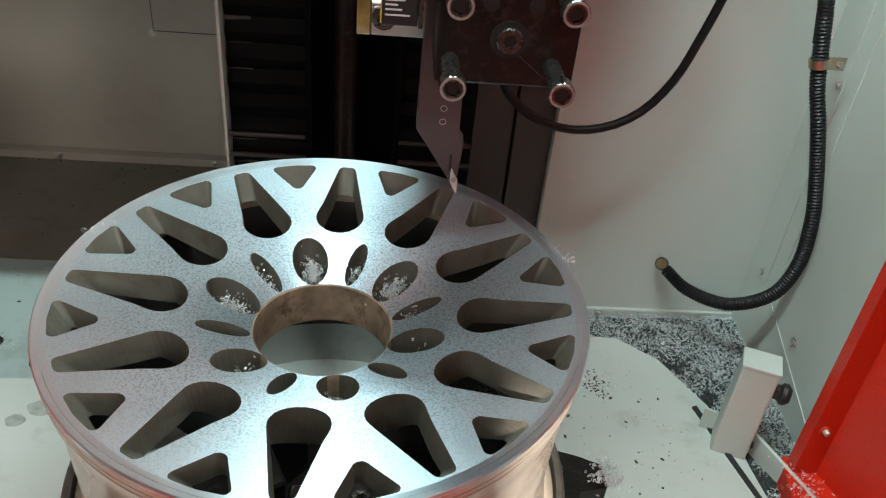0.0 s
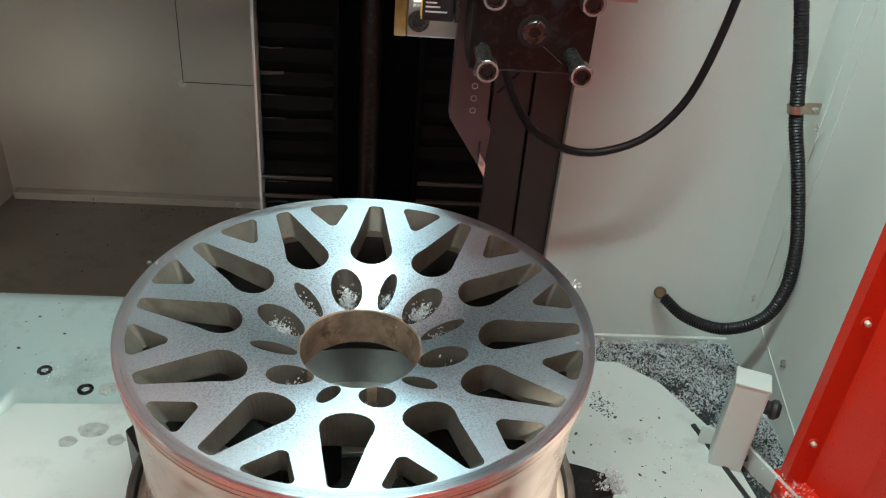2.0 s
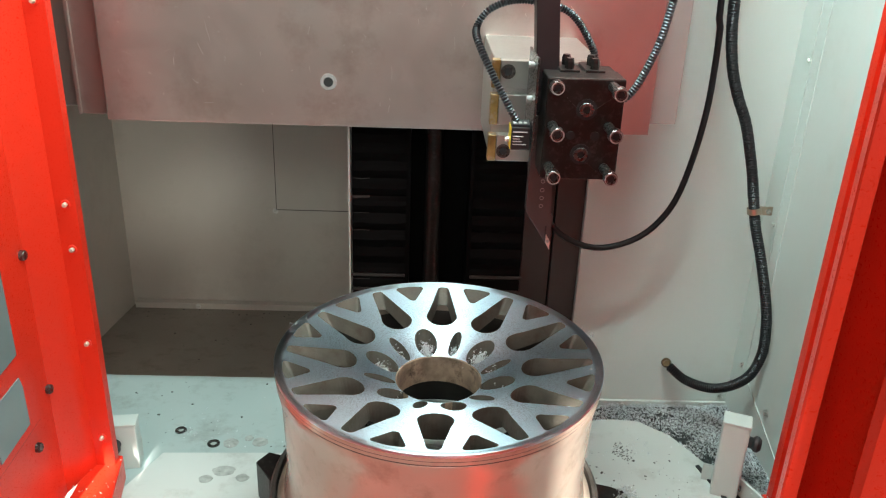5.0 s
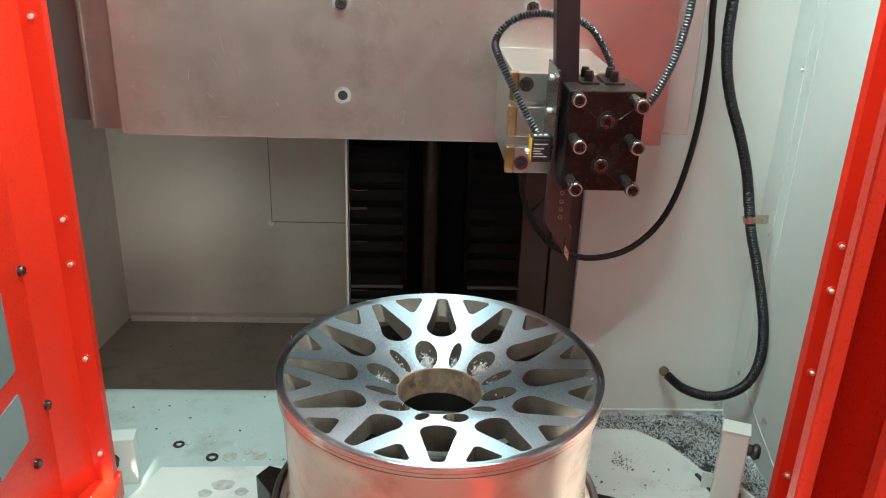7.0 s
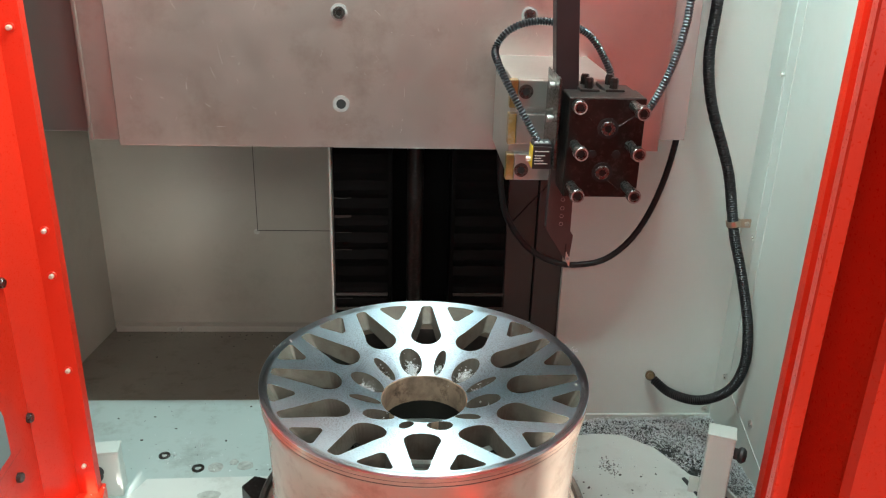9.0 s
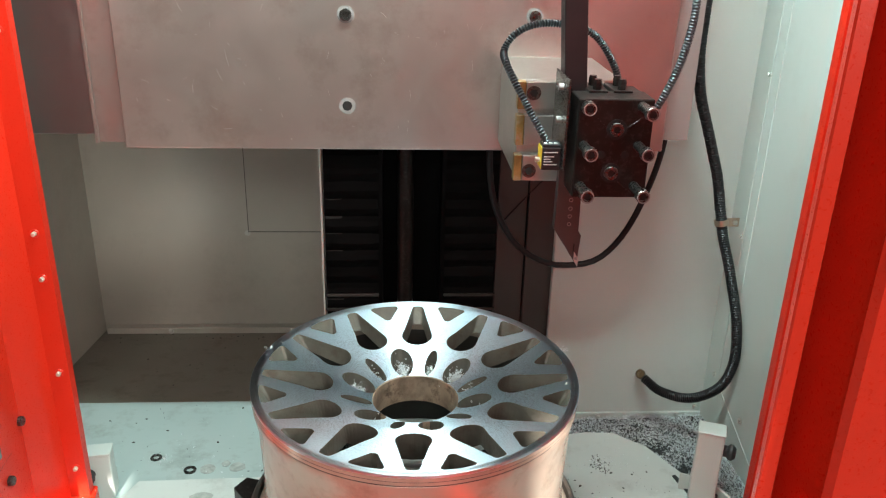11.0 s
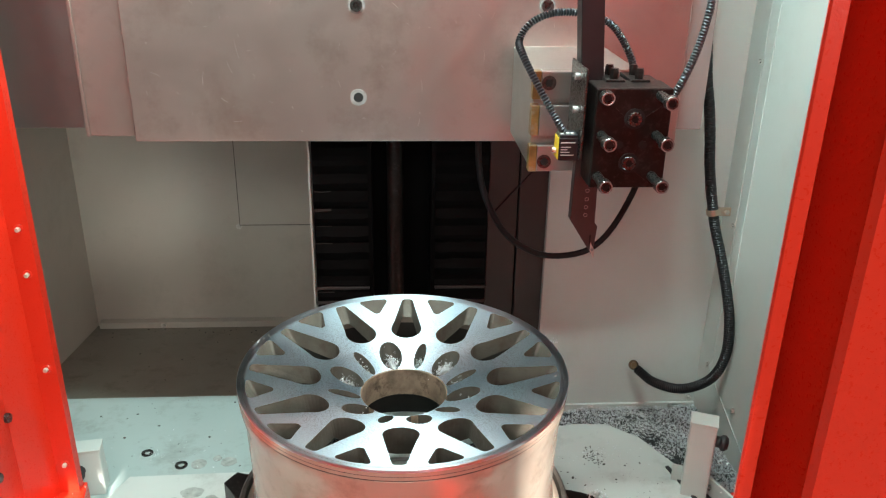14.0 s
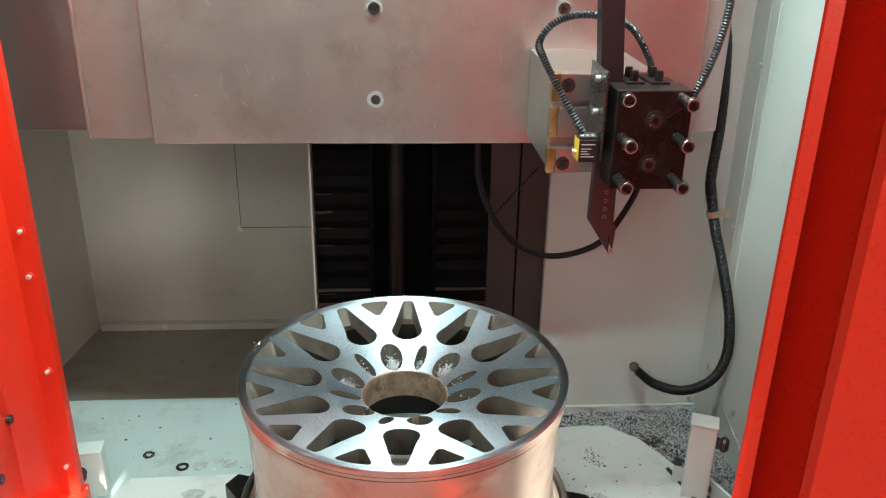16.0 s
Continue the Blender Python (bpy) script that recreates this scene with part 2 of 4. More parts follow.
def box(x0, x1, y0, y1, z0, z1, bevel=0.0, seg=2):
    bm = bmesh.new()
    bmesh.ops.create_cube(bm, size=1)
    for v in bm.verts:
        v.co = ((x0 + x1) / 2 + v.co.x * (x1 - x0), (y0 + y1) / 2 + v.co.y * (y1 - y0), (z0 + z1) / 2 + v.co.z * (z1 - z0))
    if bevel:
        bmesh.ops.bevel(bm, geom=bm.edges[:], offset=bevel, segments=seg, affect="EDGES", profile=0.5)
    return bm


def lathe(profile, seg=48, closed=True, m=None):
    """Turns (r, z) rows round z."""
    bm = bmesh.new()
    rings = []
    for r, z in profile:
        if r < 1e-6:
            rings.append([bm.verts.new((0, 0, z))])
        else:
            rings.append([bm.verts.new((r * math.cos(2 * math.pi * i / seg), r * math.sin(2 * math.pi * i / seg), z)) for i in range(seg)])
    pairs = list(zip(rings, rings[1:] + rings[:1])) if closed else list(zip(rings, rings[1:]))
    for a, b in pairs:
        if len(a) == 1 and len(b) == 1:
            continue
        for i in range(seg):
            j = (i + 1) % seg
            vs = [a[i % len(a)], a[j % len(a)], b[j % len(b)], b[i % len(b)]]
            vs = list(dict.fromkeys(vs))
            if len(vs) > 2:
                bm.faces.new(vs)
    if m is not None:
        bm.transform(m)
    return bm


def prism(outline, z0, z1, bevel=0.0, m=None):
    bm = bmesh.new()
    lo = [bm.verts.new((x, y, z0)) for x, y in outline]
    hi = [bm.verts.new((x, y, z1)) for x, y in outline]
    bm.faces.new(lo[::-1])
    bm.faces.new(hi)
    for i in range(len(lo)):
        j = (i + 1) % len(lo)
        bm.faces.new((lo[i], lo[j], hi[j], hi[i]))
    if bevel:
        bmesh.ops.bevel(bm, geom=bm.edges[:], offset=bevel, segments=1, affect="EDGES")
    if m is not None:
        bm.transform(m)
    return bm


def smooth_path(points, steps=10):
    """Catmull-Rom through points."""
    p = [Vector(q) for q in points]
    p = [p[0] * 2 - p[1]] + p + [p[-1] * 2 - p[-2]]
    out = []
    for i in range(1, len(p) - 2):
        for k in range(steps):
            t = k / steps
            a, b, c, d = p[i - 1], p[i], p[i + 1], p[i + 2]
            out.append(0.5 * (2 * b + (c - a) * t + (2 * a - 5 * b + 4 * c - d) * t * t + (3 * b - 3 * c + d - a) * t ** 3))
    return out + [p[-2]]


def sweep(points, radius, seg=12, rib=0.0, pitch=0.004, steps=10):
    """A hose along points; rib: the height of its corrugation."""
    pts = smooth_path(points, steps)
    length = [0.0]
    for a, b in zip(pts, pts[1:]):
        length.append(length[-1] + (b - a).length)
    n = int(length[-1] / (pitch / 2)) if rib else len(pts) - 1
    bm = bmesh.new()
    rings, up = [], Vector((0.13, 0.9, 0.2)).normalized()
    k = 0
    for i in range(n + 1):
        s = length[-1] * i / n
        while k < len(length) - 2 and length[k + 1] < s:
            k += 1
        u = (s - length[k]) / max(length[k + 1] - length[k], 1e-9)
        c = pts[k].lerp(pts[k + 1], u)
        ahead = (pts[min(k + 1, len(pts) - 1)] - pts[k]).normalized()
        side = ahead.cross(up).normalized()
        up = side.cross(ahead).normalized()
        r = radius + (rib if i % 2 else -rib) if rib else radius
        rings.append([bm.verts.new(c + r * (math.cos(2 * math.pi * q / seg) * side + math.sin(2 * math.pi * q / seg) * up)) for q in range(seg)])
    for a, b in zip(rings, rings[1:]):
        for q in range(seg):
            bm.faces.new((a[q], a[(q + 1) % seg], b[(q + 1) % seg], b[q]))
    bm.faces.new(rings[0][::-1])
    bm.faces.new(rings[-1])
    return bm


def along(p, n):
    """A pose at p whose z axis points along n."""
    return Matrix.Translation(p) @ Vector(n).to_track_quat("Z", "Y").to_matrix().to_4x4()


def curl(bm, c, size, rnd, turns=1.5, wide=0.0012, axis=None):
    """One small curled shaving."""
    ax = axis or Vector((rnd.uniform(-1, 1), rnd.uniform(-1, 1), rnd.uniform(-0.4, 1))).normalized()
    q = ax.to_track_quat("Z", "Y")
    n = 7
    prev = None
    ph, rr, pit = rnd.uniform(0, 6.3), size * rnd.uniform(0.6, 1.2), size * rnd.uniform(0.1, 0.8)
    for i in range(n):
        a = ph + turns * 2 * math.pi * i / (n - 1)
        k = 1 - 0.4 * i / n
        lo = bm.verts.new(Vector(c) + q @ Vector((rr * k * math.cos(a), rr * k * math.sin(a), pit * i / n)))
        hi = bm.verts.new(Vector(c) + q @ Vector((rr * k * math.cos(a), rr * k * math.sin(a), pit * i / n + wide)))
        if prev:
            bm.faces.new((prev[0], lo, hi, prev[1]))
        prev = (lo, hi)


def hex_head(r, h, m):
    return lathe([(0, 0), (r, 0), (r, h * 0.7), (r * 0.8, h), (0, h)], 6, False, m)


# ---- the hall ----
tagged(part("ground", box(-60, 60, -60, 60, -0.95, -0.85), M_CONCRETE), "grey concrete floor of the workshop hall", "floor", kind="structure")
tagged(part("hall_wall_back", box(-5, 6, 4.0, 4.2, -0.85, 4.0), M_PLASTER), "plain plastered wall of the hall behind the machine", "wall", kind="structure")
tagged(part("hall_wall_left", box(-5.2, -5, -4.2, 4.2, -0.85, 4.0), M_PLASTER), "plain plastered side wall of the hall", "wall", kind="structure")
tagged(part("hall_wall_right", box(6, 6.2, -4.2, 4.2, -0.85, 4.0), M_PLASTER), "plain plastered side wall of the hall", "wall", kind="structure")
# Ceiling added out of view to keep sun and sky off the machine.
tagged(part("hall_ceiling", box(-5.2, 6.2, -4.2, 4.2, 4.0, 4.2), M_PLASTER), "plain white hall ceiling added unseen to block sun and sky", "ceiling", kind="structure")


def pierced_wall(x0, x1, z0, z1, holes, y0, y1):
    """A wall along x with rectangular openings, in strips."""
    bm = bmesh.new()
    xs = sorted({x0, x1, *[h[0] for h in holes], *[h[1] for h in holes]})
    for a, b in zip(xs, xs[1:]):
        cuts = sorted((h[2], h[3]) for h in holes if h[0] <= a and h[1] >= b)
        z = z0
        for lo, hi in cuts + [(z1, z1)]:
            if lo > z:
                piece = box(a, b, y0, y1, z, lo)
                me = bpy.data.meshes.new("strip")
                piece.to_mesh(me)
                piece.free()
                bm.from_mesh(me)
                bpy.data.meshes.remove(me)
            z = hi
    bmesh.ops.remove_doubles(bm, verts=bm.verts, dist=1e-5)
    return bm


# Unseen wall and openings added to let sun onto chosen patches only.
SUN_OPENINGS = [(-2.30, -1.004, 1.60, 3.15), (-0.236, -0.136, 1.60, 3.28), (1.55, 2.15, 1.40, 1.90)]
tagged(part("hall_sun_mask", pierced_wall(-5, 6, -0.85, 4.0, SUN_OPENINGS, -4.2, -4.0), M_PLASTER), "unseen plain hall wall with openings cut to shape the sun", "wall", kind="structure")

# ---- machine enclosure ----
ZR = 1.95
S = dict(kind="structure")
tagged(part("floor", box(-0.90, 0.74, -0.95, 0.590, -0.02, 0.0), M_FLOOR), "grey-white enamelled machine floor with oil spots", "floor", **S)
bm = bmesh.new()
for x in (-0.90, -0.14):
    for y, z in ((0.590, -0.006), (1.12, -0.078), (1.12, -0.10), (0.590, -0.03)):
        bm.verts.new((x, y, z))
bm.verts.ensure_lookup_table()
v = bm.verts
for i in range(4):
    j = (i + 1) % 4
    bm.faces.new((v[i], v[j], v[4 + j], v[4 + i]))
bm.faces.new(v[0:4]), bm.faces.new(v[4:8])
tagged(part("floor_chute", bm, M_CHUTE_SHADE), "sloping grey enamelled chip chute behind the machine floor", "floor", **S)
tagged(part("wall_back_left", box(-0.90, -0.14, 1.09, 1.12, -0.10, ZR), M_RECESS_SHADE), "cream-white sheet metal wall at the back of the recess", "wall", **S)
tagged(part("wall_left", box(-0.90, -0.872, 0.17, 1.09, -0.10, ZR), M_RECESS_SHADE), "cream-white sheet metal side wall", "wall", **S)
tagged(part("wall_back_right", box(0.312, 0.72, 0.50, 0.53, -0.02, ZR), M_WALL), "cream-white sheet metal wall behind the hoses", "wall", **S)
tagged(part("wall_right", box(0.684, 0.72, 0.12, 0.50, -0.02, ZR), M_WALL), "cream-white sheet metal side wall with seams", "wall", **S)
tagged(part("ceiling", box(-0.95, 0.95, -0.30, 1.12, ZR, ZR + 0.03), M_WALL), "white sheet metal roof of the machine", "ceiling", **S)
tagged(part("wall_column_side", box(-0.176, -0.14, 0.515, 1.09, -0.10, ZR), M_PANEL), "dark side cover of the machine column", "wall", **S)
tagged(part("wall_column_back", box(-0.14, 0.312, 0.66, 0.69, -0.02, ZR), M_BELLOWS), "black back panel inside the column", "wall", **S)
tagged(part("trim", box(-0.182, -0.178, 0.488, 0.53, -0.004, ZR), M_WALL), "thin pale edge strip of the column", "trim", **S)
tagged(part("skirting_recess", box(-0.86, -0.19, 1.062, 1.088, -0.085, -0.052, 0.002), M_RECESS_SHADE), "pale folded sheet strip along the recess wall", "trim", **S)
# Unseen base added to stop sun passing beneath the machine floor.
tagged(part("machine_base", box(-0.90, 0.74, -0.95, 1.12, -0.85, -0.101), M_WALL), "plain painted base, added unseen to stop sun below the floor", "machine base", **S)
tagged(part("skirting_right", box(0.314, 0.683, 0.492, 0.499, 0.001, 0.020, 0.001), M_WALL), "pale folded sheet strip along the wall foot", "trim", **S)


def bellows(x0, x1, y, z0, z1, pitch):
    bm = bmesh.new()
    n = int((z1 - z0) / pitch * 4)
    rows = []
    for i in range(n + 1):
        z = z0 + (z1 - z0) * i / n
        k = i % 4
        d = (0.0, 0.005, 0.007, 0.003)[k]
        sag = random.uniform(-0.0015, 0.0015)
        rows.append([bm.verts.new((x, y - d * (1 - 0.25 * abs(2 * u - 1) ** 3) + sag, z + random.uniform(-0.0012, 0.0012))) for u, x in ((u / 6, x0 + (x1 - x0) * u / 6) for u in range(7))])
    for a, b in zip(rows, rows[1:]):
        for q in range(6):
            bm.faces.new((a[q], a[q + 1], b[q + 1], b[q]))
    ret = bmesh.ops.extrude_face_region(bm, geom=bm.faces[:])
    for g in ret["geom"]:
        if isinstance(g, bmesh.types.BMVert):
            g.co.y += 0.03
    return bm


way_cover = thing("way_cover", "black pleated bellows guarding the machine column", "bellows cover", pose(0.0, 0.5, 0.0))
for x0, x1 in ((-0.176, -0.064), (0.074, 0.184)):
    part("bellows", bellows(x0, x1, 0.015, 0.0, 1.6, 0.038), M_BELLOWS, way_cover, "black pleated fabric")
    for z in (0.292, 0.326):
        part("end_bar", box(x0, x1, -0.018, -0.012, z, z + 0.006, 0.001), M_PANEL, way_cover, "thin steel end bar")
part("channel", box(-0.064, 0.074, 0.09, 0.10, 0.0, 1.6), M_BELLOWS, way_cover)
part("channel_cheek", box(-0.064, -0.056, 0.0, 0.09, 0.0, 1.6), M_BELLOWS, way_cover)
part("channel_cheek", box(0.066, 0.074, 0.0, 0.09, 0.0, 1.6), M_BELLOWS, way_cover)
part("screw_shaft", lathe([(0, 0), (0.017, 0), (0.017, 1.6), (0, 1.6)], 24, False, pose(-0.008, 0.03, 0)), M_BLACK, way_cover, "dark glossy ball screw", smooth=True)
cover_panel = thing("cover_panel", "dark grey sheet panel beside the bellows", "panel", pose(0.25, 0.5, 0))
part("sheet", box(-0.064, -0.003, 0.018, 0.024, 0, 1.6, 0.001), M_PANEL, cover_panel)
part("sheet", box(0.0, 0.060, 0.012, 0.024, 0, 1.6, 0.001), M_PANEL, cover_panel)
part("edge_strip", box(0.0585, 0.0615, -0.006, 0.012, 0, 1.6), M_WALL, cover_panel, "pale edge strip")


def screw(p, n, r=0.0065, group="sheet screws", material=None):
    s = thing("sheet_screw", "zinc-plated hex screw with washer in the sheet metal", "screw", along(p, n), group)
    part("washer", lathe([(0, 0), (r * 1.5, 0), (r * 1.5, 0.0012), (0, 0.0012)], 20, False), M_ZINC, s)
    part("head", hex_head(r, 0.005, pose(0, 0, 0.0012)), material or M_ZINC, s)
    return s


first = screw((-0.443, 1.09, 0.234), (0, -1, 0), 0.0055)
for p, n in (((-0.677, 1.062, -0.062), (0, -1, 0)), ((-0.33, 1.062, -0.062), (0, -1, 0)), ((0.441, 0.492, 0.011), (0, -1, 0)), ((0.626, 0.492, 0.012), (0, -1, 0)),
             ((0.670, 0.500, 0.030), (0, -1, 0)), ((0.684, 0.437, 0.482), (-1, 0, 0)), ((0.684, 0.436, 0.815), (-1, 0, 0)), ((0.684, 0.45, 0.146), (-1, 0, 0)), ((0.684, 0.30, 0.125), (-1, 0, 0))):
    copy_thing(first, along(p, n))


def seam(p, q, w=0.003, n=(0, -1, 0), material=None, name="sheet_seam"):
    """A raised thin lap between two sheets."""
    p, q, n = Vector(p), Vector(q), Vector(n)
    s = (q - p).normalized().cross(n) * w / 2
    bm = bmesh.new()
    base = [bm.verts.new(c) for c in (p - s, q - s, q + s, p + s)]
    top = [bm.verts.new(v.co + n * 0.0015) for v in base]
    bm.faces.new(base), bm.faces.new(top)
    for i in range(4):
        bm.faces.new((base[i], base[(i + 1) % 4], top[(i + 1) % 4], top[i]))
    return tagged(part(name, bm, material or M_WALL), "thin lap joint between enamelled sheets", "seam", **S)


seam((-0.440, 1.09, 0.235), (-0.440, 1.09, 1.9), 0.0015, material=M_PANEL)
seam((-0.440, 1.09, 0.238), (-0.18, 1.09, 0.238), 0.0016, material=M_PANEL)
seam((0.684, 0.436, 0.14), (0.684, 0.436, 1.9), 0.012, (-1, 0, 0))
seam((0.684, 0.448, 0.14), (0.684, 0.20, 0.055), 0.005, (-1, 0, 0))
seam((0.684, 0.395, 0.16), (0.684, 0.395, 1.9), 0.0016, (-1, 0, 0))

# turntable plate on the floor
pts = [(-0.545, 0.285), (0.10, 0.300), (0.30, 0.415), (0.40, 0.430), (0.46, 0.425), (0.52, 0.375), (0.572, 0.275), (0.592, 0.20), (0.604, 0.10), (0.61, -0.1), (0.55, -0.6), (-0.60, -0.6), (-0.64, 0.0), (-0.60, 0.150)]
tagged(part("floor_plate", prism(pts, 0.001, 0.012, 0.001), M_PLATE), "pale enamelled cover plate on the machine floor, with oil smears", "floor plate", **S)
black_gap = prism([(0.545, 0.268), (0.552, 0.270), (0.594, 0.10), (0.604, -0.1), (0.596, -0.1), (0.587, 0.10)], 0.002, 0.016)
tagged(part("rubber_seal", black_gap, M_RUBBER), "black rubber seal along the cover plate edge", "seal")
strip = thing("guide_strip", "white painted flat strip standing on the floor", "strip", pose(0.635, 0.12, 0.0, 0, 0, -70))
part("flat", box(-0.10, 0.10, -0.003, 0.003, 0.0, 0.045, 0.001), M_WALL, strip)


def stop_post(m, h, w, d, side):
    s = thing("stop_post", "white painted square tube post with a black rubber bumper", "post", m, "stop posts")
    part("tube", box(-w / 2, w / 2, -d / 2, d / 2, 0, h, 0.003), M_WALL, s)
    part("cap", box(-w / 2 - 0.001, w / 2 + 0.001, -d / 2 - 0.001, d / 2 + 0.001, h - 0.0005, h + 0.004, 0.0015), M_WALL, s)
    part("foot", box(-w / 2 - 0.02, w / 2, d / 2, d / 2 + 0.004, 0, 0.05, 0.001), M_WALL, s)
    b = part("bumper", lathe([(0, 0), (0.011, 0), (0.011, 0.008), (0.0155, 0.012), (0.0155, 0.018), (0.010, 0.024), (0, 0.025)], 20, False, along((side * w / 2, -d * 0.1, h - 0.038), (side, -0.1, 0)) if side > 0 else along((-w * 0.30, -d / 2, h - 0.038), (-0.25, -1, 0))), M_RUBBER, s, "black rubber bumper", smooth=True)
    part("bolt", hex_head(0.006, 0.006, along((side * w / 2, -d * 0.1, 0.03), (side, 0, 0))), M_BOLT, b)


stop_post(pose(0.578, 0.195, 0.0, 0, 0, -22), 0.178, 0.050, 0.040, 1)
stop_post(pose(-0.607, 0.262, 0.0, 0, 0, 8), 0.102, 0.050, 0.036, -1)


# ---- red door frames ----
def door_frame(name, side, xf, yf, screws, bolts, zb):
    d = thing(name, "glossy red enamelled door frame with screws along its flange", "door frame", pose(side * xf, yf, 0))
    s = side
    outline = [(0, 0), (s * 0.034, 0), (s * 0.060, -0.075), (s * 0.052, -0.30), (s * 0.058, -0.30), (s * 0.066, -0.074), (s * 0.045, 0.016), (s * 0.10, 0.016), (s * 0.10, 0.020), (0, 0.020)]
    if s > 0:
        outline = outline[::-1]
    part("jamb", prism(outline, zb, ZR, 0.0), M_RED, d, "red folded sheet jamb")
    part("sill", prism([(s * -0.004, 0.03), (s * 0.05, 0.03), (s * 0.05, -0.30), (s * -0.048, -0.30), (s * -0.045, -0.2)], zb - 0.05, zb + 0.004, 0.002), M_RED, d, "red sheet sill dusted with chips")
    for z in screws:
        p = part("flange_screw", lathe([(0, 0), (0.0040, 0), (0.0040, 0.007), (0.0030, 0.0085), (0, 0.0085)], 14, False, along((s * 0.016, 0, z), (0, -1, 0))), M_RIVET, d, "pale rivet head", smooth=True)
        part("collar", lathe([(0, 0), (0.0075, 0), (0.0065, 0.0015), (0, 0.0015)], 16, False, along((s * 0.016, 0, z), (0, -1, 0))), M_RED, p)
    for y, z in bolts:
        x = s * (0.060 + (y + 0.075) / 0.725 * 0.026) if y < -0.075 else s * (0.034 + (-y / 0.075) * 0.026)
        q = part("panel_bolt", lathe([(0, 0), (0.0085, 0), (0.0085, 0.006), (0.007, 0.008), (0, 0.008)], 16, False, along((x, y, z), (-s, 0, 0))), M_BOLT, d, "black cap screw", smooth=True)
    # window in the side panel
    z0, z1 = 0.278, 1.3
    ang = math.atan2(0.008, 0.225)
    base = Matrix.Translation((s * 0.060, -0.075, 0)) @ Matrix.Rotation(-s * ang, 4, "Z")

    def panel_poly(ring, x0, x1):
        bm = bmesh.new()
        lo = [bm.verts.new((x0, y, z)) for y, z in ring]
        hi = [bm.verts.new((x1, y, z)) for y, z in ring]
        bm.faces.new(lo), bm.faces.new(hi)
        for i in range(len(lo)):
            k = (i + 1) % len(lo)
            bm.faces.new((lo[i], lo[k], hi[k], hi[i]))
        bm.transform(base)
        return bm

    def ring_at(g):
        return [(-0.205 - 0.5 * g, z0 - g), (-0.071 + g, z0 - g), (-0.071 + g, z1 + g), (-0.205 - 0.5 * g, z1 + g)]

    w = part("window_frame", panel_poly(ring_at(0.018), -s * 0.004, 0.0), M_RED, d, "raised red window surround")
    part("gasket", panel_poly(ring_at(0.0215), -s * 0.0020, -s * 0.0001), M_RUBBER, w, "thin black gasket line")
    for low, high in ((z0, 0.368), (0.405, z1 - 0.02)):
        ring = [(-0.195, low), (-0.093, low), (-0.093, high - 0.02), (-0.100, high), (-0.195, high)]
        part("pane", panel_poly(ring, -s * 0.0065, -s * 0.0042), M_PANE, w, "grey-green pane")
    return d


door_frame("door_frame", -1, 0.597, 0.175, (0.91, 0.59, 0.51, 0.33, 0.13), ((-0.085, 0.535), (-0.079, 0.285), (-0.149, 0.218)), 0.062)
door_frame("door_frame", 1, 0.636, 0.12, (0.92, 0.588, 0.508, 0.35, 0.13), ((-0.092, 0.300), (-0.150, 0.215), (-0.092, 0.56)), 0.040)


leaf = thing("door_leaf", "glossy red sliding door leaf with a folded edge, half open", "door", pose(0.2110, -0.655, -0.09))
part("edge_fold", prism([(0.0, 0.0005), (0.0009, -0.0012), (0.0100, -0.0016), (0.0112, 0.0), (0.0112, 0.006), (0.004, 0.006)], 0.0, ZR + 0.07), M_RED, leaf, "bright folded door edge")
part("channel", prism([(0.0115, 0.0065), (0.0405, 0.066), (0.0440, -0.002), (0.0440, 0.075), (0.039, 0.075)], 0.0, ZR + 0.07), M_RED, leaf, "recessed channel")
part("panel", prism([(0.0443, 0.075), (0.0443, -0.004), (0.0480, -0.0095), (0.62, -0.0095), (0.62, 0.075)], 0.0, ZR + 0.07), M_RED, leaf, "flat red door panel")

apron = thing("front_apron", "red enamelled apron in front of the spindle below the doors", "apron", pose(0, -0.55, 0.013))
part("apron_panel", box(-0.58, 0.60, -0.05, 0.235, 0.0, 0.035, 0.004), M_RED, apron)
part("apron_step", box(-0.58, 0.60, -0.39, -0.055, -0.013, 0.10, 0.004), M_RED, apron)
# Cheek added out of view, to redden the barrel's reflection.
part("reflection_cheek", box(-0.52, -0.47, -0.39, 0.36, -0.001, 0.19, 0.004), M_RED, apron, "unseen red cheek added for red reflections in the barrel")
for x, y, r, k in ((-0.42, 0.335, 0.016, 1.0), (-0.36, 0.34, 0.017, 0.9), (-0.385, 0.352, 0.009, 1.1), (-0.33, 0.25, 0.02, 0.8), (-0.41, 0.23, 0.022, 0.7), (-0.44, 0.205, 0.014, 0.8), (-0.37, 0.21, 0.013, 0.9)):
    ring = [(r * (1 + 0.2 * noise.noise((x * 40 + math.cos(a) * 2, y * 40 + math.sin(a) * 2, 1))) * math.cos(a), k * r * (1 + 0.2 * noise.noise((x * 40 + math.cos(a) * 2, math.sin(a) * 2, 5))) * math.sin(a)) for a in (2 * math.pi * i / 22 for i in range(22))]
    zf = 0.0122 if math.hypot(x, y) < 0.5 and y < 0.28 or x > 0 else 0.0002
    tagged(part("oil_spot", prism(ring, 0, 0.0006, 0, pose(x, y, zf)), M_OIL), "thin grey oil spot dried on the enamel floor", "oil spot", "oil spots")


# ---- the wheel ----
WZ = 0.43
PHI = -2.56


def face_z(r):
    """Height of the dished face under the lip."""
    if r > 0.238:
        return -0.004 + (r - 0.238) * 0.25
    return -0.004 - (0.238 - r) * 0.170 - 0.014 * (max(0.128 - r, 0) / 0.062) ** 1.3


